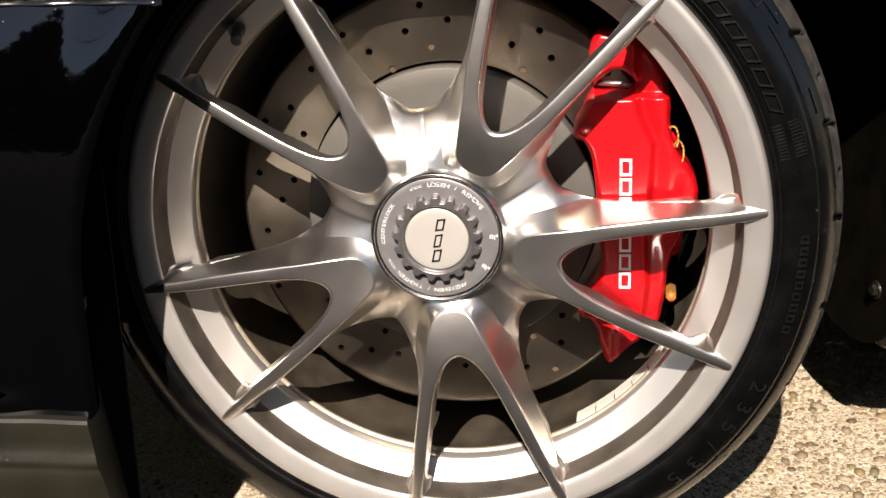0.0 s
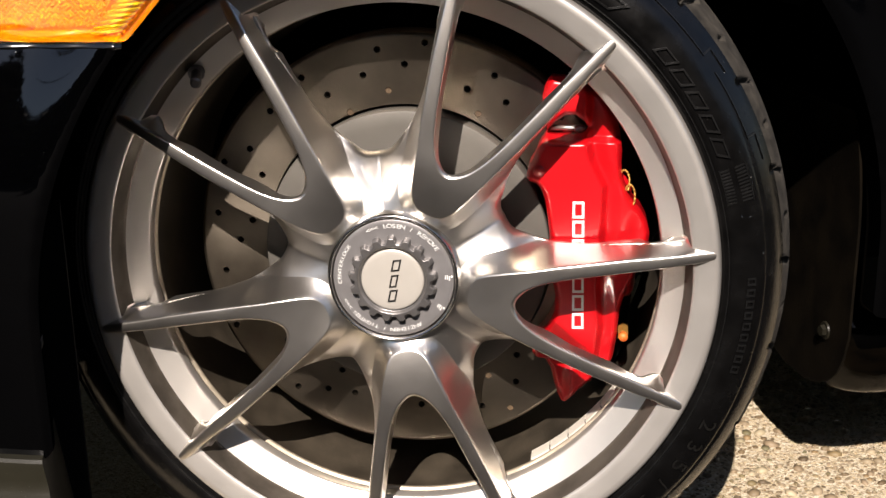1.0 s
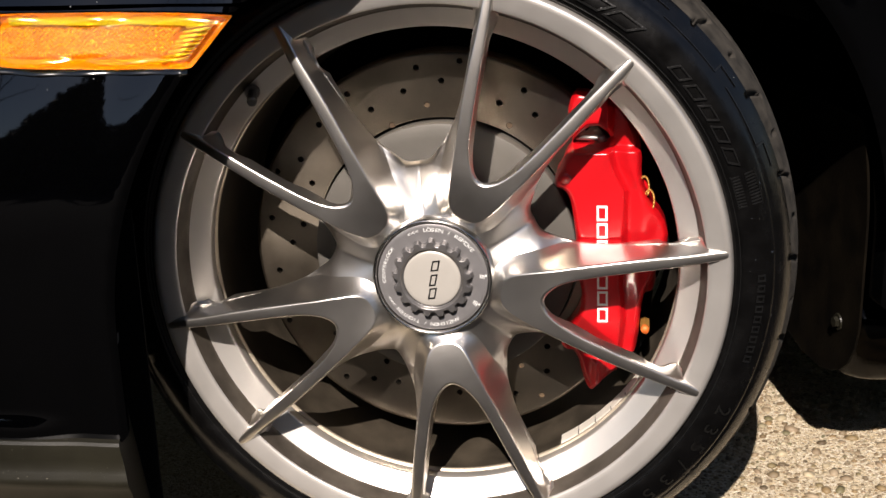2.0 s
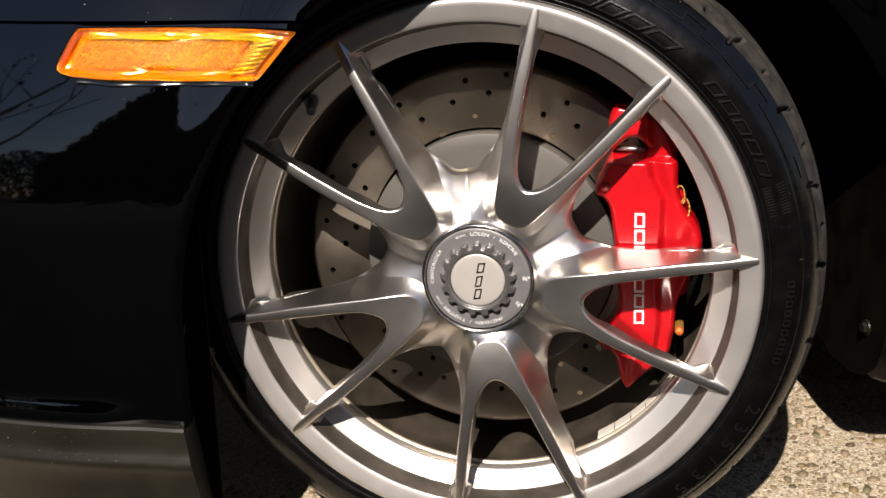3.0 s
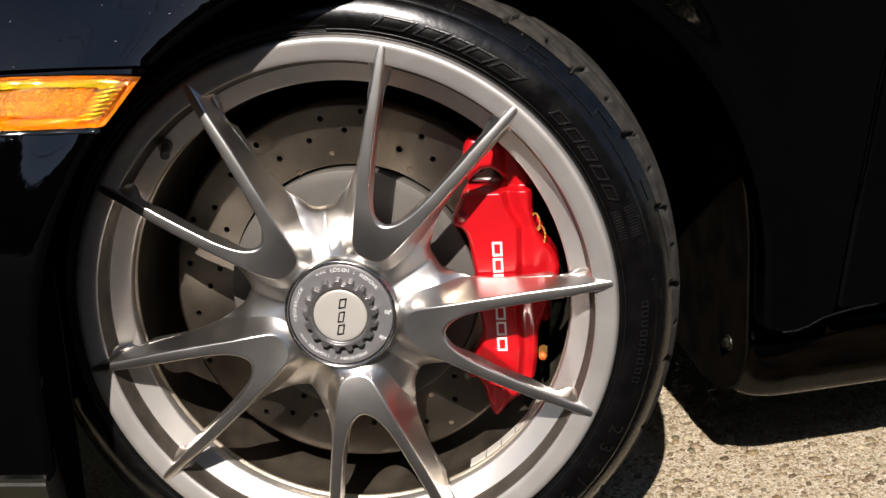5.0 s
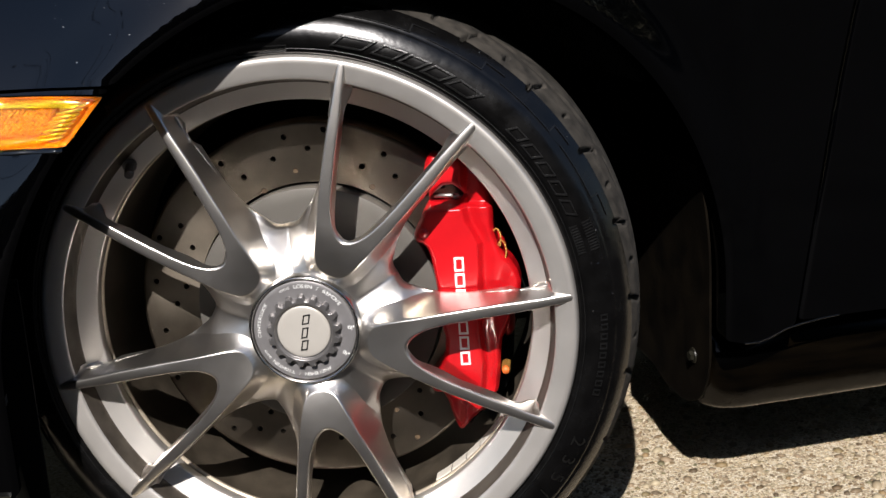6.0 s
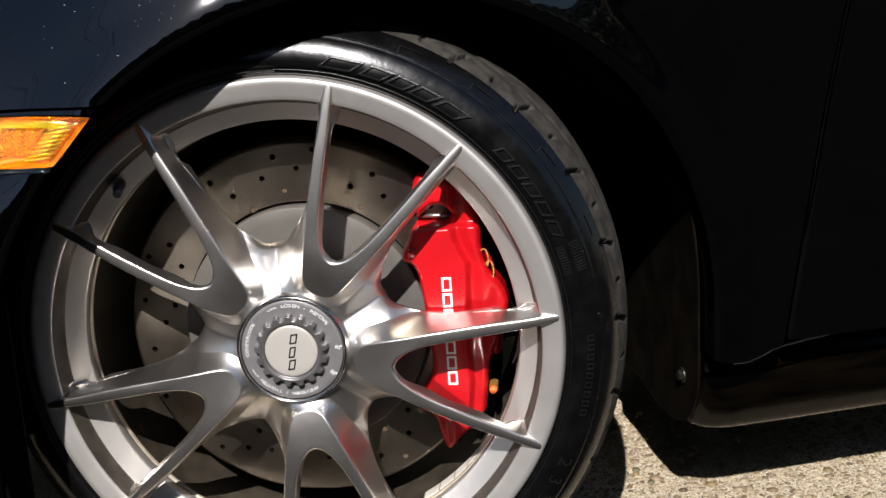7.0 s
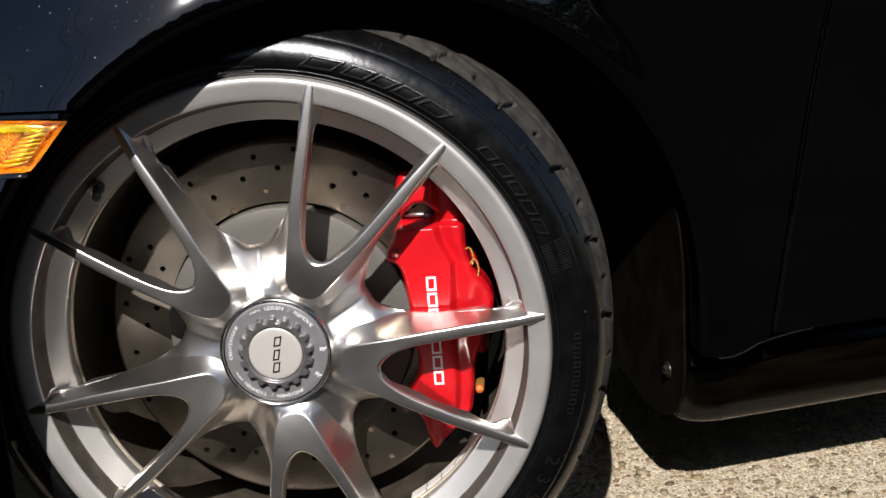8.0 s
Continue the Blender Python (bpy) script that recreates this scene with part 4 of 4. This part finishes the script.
lamp = part("side_marker", relief(np.arange(-0.36, -0.146, 0.0022), np.arange(0.508, 0.566, 0.0022), lambda x, z: sdf(x, z, LAMP) + 0.0004,
            lambda x, z: (x, lamp_y(x, z) + 0.012 - 0.010 * smoothstep(-0.007, -0.001, sdf(x, z, LAMP)), z),
            lambda x, z: (x, lamp_y(x, z) + 0.020, z)), M_BOWL, car, "amber side marker lamp with prismatic reflector")
lens = part("lens", relief(np.arange(-0.36, -0.146, 0.0014), np.arange(0.508, 0.566, 0.0014), lambda x, z: sdf(x, z, LAMP),
            lambda x, z: (x, lens_y(x, z), z), lambda x, z: (x, lens_y(x, z) + 0.0022, z)), M_AMBER, lamp, "clear amber lens")
lens.visible_shadow = False
INNER = [(-0.3440, 0.5253), (-0.3295, 0.5495), (-0.1900, 0.5480), (-0.2060, 0.5245)]
verts, faces = [], []
rng = random.Random(8)
step, row, z = 0.0040, 0, 0.525
while z < 0.549:
    x = -0.346 + (row % 2) * step / 2
    while x < -0.188:
        if float(sdf(np.array([x]), np.array([z]), INNER)[0]) < -0.0008:
            y = float(lamp_y(np.array([x]), np.array([z]))[0]) + 0.0070
            n, h = len(verts), step / 2
            verts += [(x - h, y, z), (x, y, z - h), (x + h, y, z), (x, y, z + h), (x + rng.uniform(-0.0015, 0.0015), y - 0.0013, z + rng.uniform(-0.0015, 0.0015))]
            faces += [(n, n + 1, n + 4), (n + 1, n + 2, n + 4), (n + 2, n + 3, n + 4), (n + 3, n, n + 4)]
        x += step
    z += step / 2
    row += 1
part("reflector", (verts, faces), M_REFLECTOR, lamp, "prismatic amber reflector", smooth=False)
for k in range(8):
    z = 0.5225 + 0.0036 * k
    x1 = -0.1880 + (z - 0.517) * 0.86
    bm = bmesh.new()
    y = float(lamp_y(np.array([x1 - 0.01]), np.array([z]))[0])
    rod(bm, (x1 - 0.026, y + 0.007, z - 0.001), (x1 - 0.004, y + 0.005, z + 0.0012), 0.0012, sides=8)
    part("rib", bm, M_GOLD, lamp)
# bright slanted band along the lamp's top
verts, faces = [], []
xs = np.linspace(-0.326, -0.172, 90)
for x in xs:
    for z, d in ((0.5500, 0.0035), (0.5516, 0.0042), (0.5535, 0.0055), (0.5552, 0.0072)):
        wave = 0.0010 * math.sin(210 * x + 60 * (z - 0.55)) * float(smoothstep(-0.28, -0.24, x))
        verts.append((x, float(lamp_y(np.array([x]), np.array([z]))[0]) + d + wave, z - 0.0022 * (x + 0.326) / 0.154))
for i in range(len(xs) - 1):
    for k in range(3):
        faces.append((i * 4 + k, (i + 1) * 4 + k, (i + 1) * 4 + k + 1, i * 4 + k + 1))
part("upper_reflector", (verts, faces), M_GOLD, lamp, "smooth amber upper reflector")
# lower edge of the lamp's opening
verts, faces = [], []
xs = np.linspace(-0.338, -0.190, 120)
for x in xs:
    y = float(body_y(np.array([x]), np.array([0.5148]))[0]) + 0.0042 + 0.0008 * math.sin(170 * x)
    z = 0.5118 + 0.0024 * float(smoothstep(-0.30, -0.34, x))
    verts += [(x, y - 0.005 * math.cos(a), z + 0.005 * math.sin(a)) for a in np.radians(np.linspace(5, 80, 14))] + [(x, y + 0.002, z + 0.003), (x, y - 0.002, z - 0.001)]
for i in range(len(xs) - 1):
    for k in range(16):
        faces.append((i * 16 + k, i * 16 + (k + 1) % 16, (i + 1) * 16 + (k + 1) % 16, (i + 1) * 16 + k))
part("lamp_trim", (verts, faces), M_TRIM, car)

# water spots on the paint above the lamp; the dense pale cluster paints sun sparkle
rng = random.Random(3)
bm = bmesh.new()
for k in range(300):
    x, z = (rng.uniform(-0.60, -0.05), rng.uniform(0.50, 0.72)) if k < 130 else (rng.gauss(-0.12, 0.05), rng.gauss(0.655, 0.022))
    if float(arch_gap(np.array([x]), np.array([z]))[0]) < 0.02 or float(sdf(np.array([x]), np.array([z]), LAMP)[0]) < 0.004:
        continue
    r = min(0.0011, (0.0003 if k < 130 else 0.00010) + rng.expovariate(4000 if k < 130 else 9000))
    ball(bm, (x, float(body_y(np.array([x]), np.array([z]))[0]), z), (r * rng.uniform(0.8, 1.8), r * 0.4, r * 0.7), 1)
tagged(part("spots_and_sparkle", bm, M_SPOT, car, "dried water spots and pale specks painted for sun sparkle"), "dried water spots and pale specks painted for sun sparkle", kind="stuff")

# ---- pebbles set in the concrete ----
rng = random.Random(5)


def pebble(bm, at, r, turn):
    vs = ball(bm, (0, 0, 0), (r * rng.uniform(0.85, 1.35), r * rng.uniform(0.6, 0.95), r * rng.uniform(0.34, 0.50)), 1)
    c, s = math.cos(turn), math.sin(turn)
    for v in vs:
        k = 1 + 0.18 * noise.noise(v.co * (1.1 / r) + Vector((at[0] * 90, at[1] * 90, 0)))
        x, y, z = v.co * k
        v.co = (at[0] + c * x - s * y, at[1] + s * x + c * y, at[2] + z)


shapes = []
for k in range(8):
    bm = bmesh.new()
    pebble(bm, (0.01 * k, 0.3 * k, 0), 0.01, 0)
    cx = Vector((0.01 * k, 0.3 * k, 0))
    for v in bm.verts:
        v.co -= cx
    me = bpy.data.meshes.new("pebble")
    bm.to_mesh(me)
    bm.free()
    me.shade_smooth()
    me.materials.append(M_PEBBLE)
    shapes.append(me)
taken = {}


def free_spot(x, y, r):
    i, j = int(x // 0.02), int(y // 0.02)
    for a in range(i - 1, i + 2):
        for b in range(j - 1, j + 2):
            for px, py, pr in taken.get((a, b), ()):
                if (px - x) ** 2 + (py - y) ** 2 < (0.80 * (pr + r)) ** 2:
                    return False
    taken.setdefault((i, j), []).append((x, y, r))
    return True


made = 0
while made < 300:
    x, y, r = rng.uniform(0.40, 0.86), rng.uniform(0.02, 0.48), rng.uniform(0.0042, 0.0086)
    if free_spot(x, y, r):
        ob = new("pebble", rng.choice(shapes))
        ob.parent = ground
        ob.matrix_local = pose(x, y, 0.0004, rng.uniform(-12, 12), rng.uniform(-12, 12), rng.uniform(0, 360)) @ Matrix.Scale(r / 0.01, 4)
        made += 1
verts, faces = [], []
base = [([tuple(v.co) for v in me.vertices], [tuple(p.vertices) for p in me.polygons]) for me in shapes]
for k in range(34000):
    x, y = (rng.uniform(0.26, 1.05), rng.uniform(-0.20, 0.62)) if k < 30000 else (rng.uniform(-0.45, 0.26), rng.uniform(-0.2, 0.25))
    r = min(0.0075, 0.0012 + rng.expovariate(1 / 0.0014))
    if not free_spot(x, y, r):
        continue
    t = rng.uniform(0, 6.28)
    c, s, q = math.cos(t), math.sin(t), r / 0.01
    pts, polys = rng.choice(base)
    n = len(verts)
    verts += [(x + q * (c * a - s * b), y + q * (s * a + c * b), q * d + 0.0002) for a, b, d in pts]
    faces += [tuple(i + n for i in p) for p in polys]
gravel = part("gravel", (verts, faces), M_PEBBLE)
tagged(gravel, "small tan, brown and grey pebbles set in concrete", "pebbles", kind="stuff")
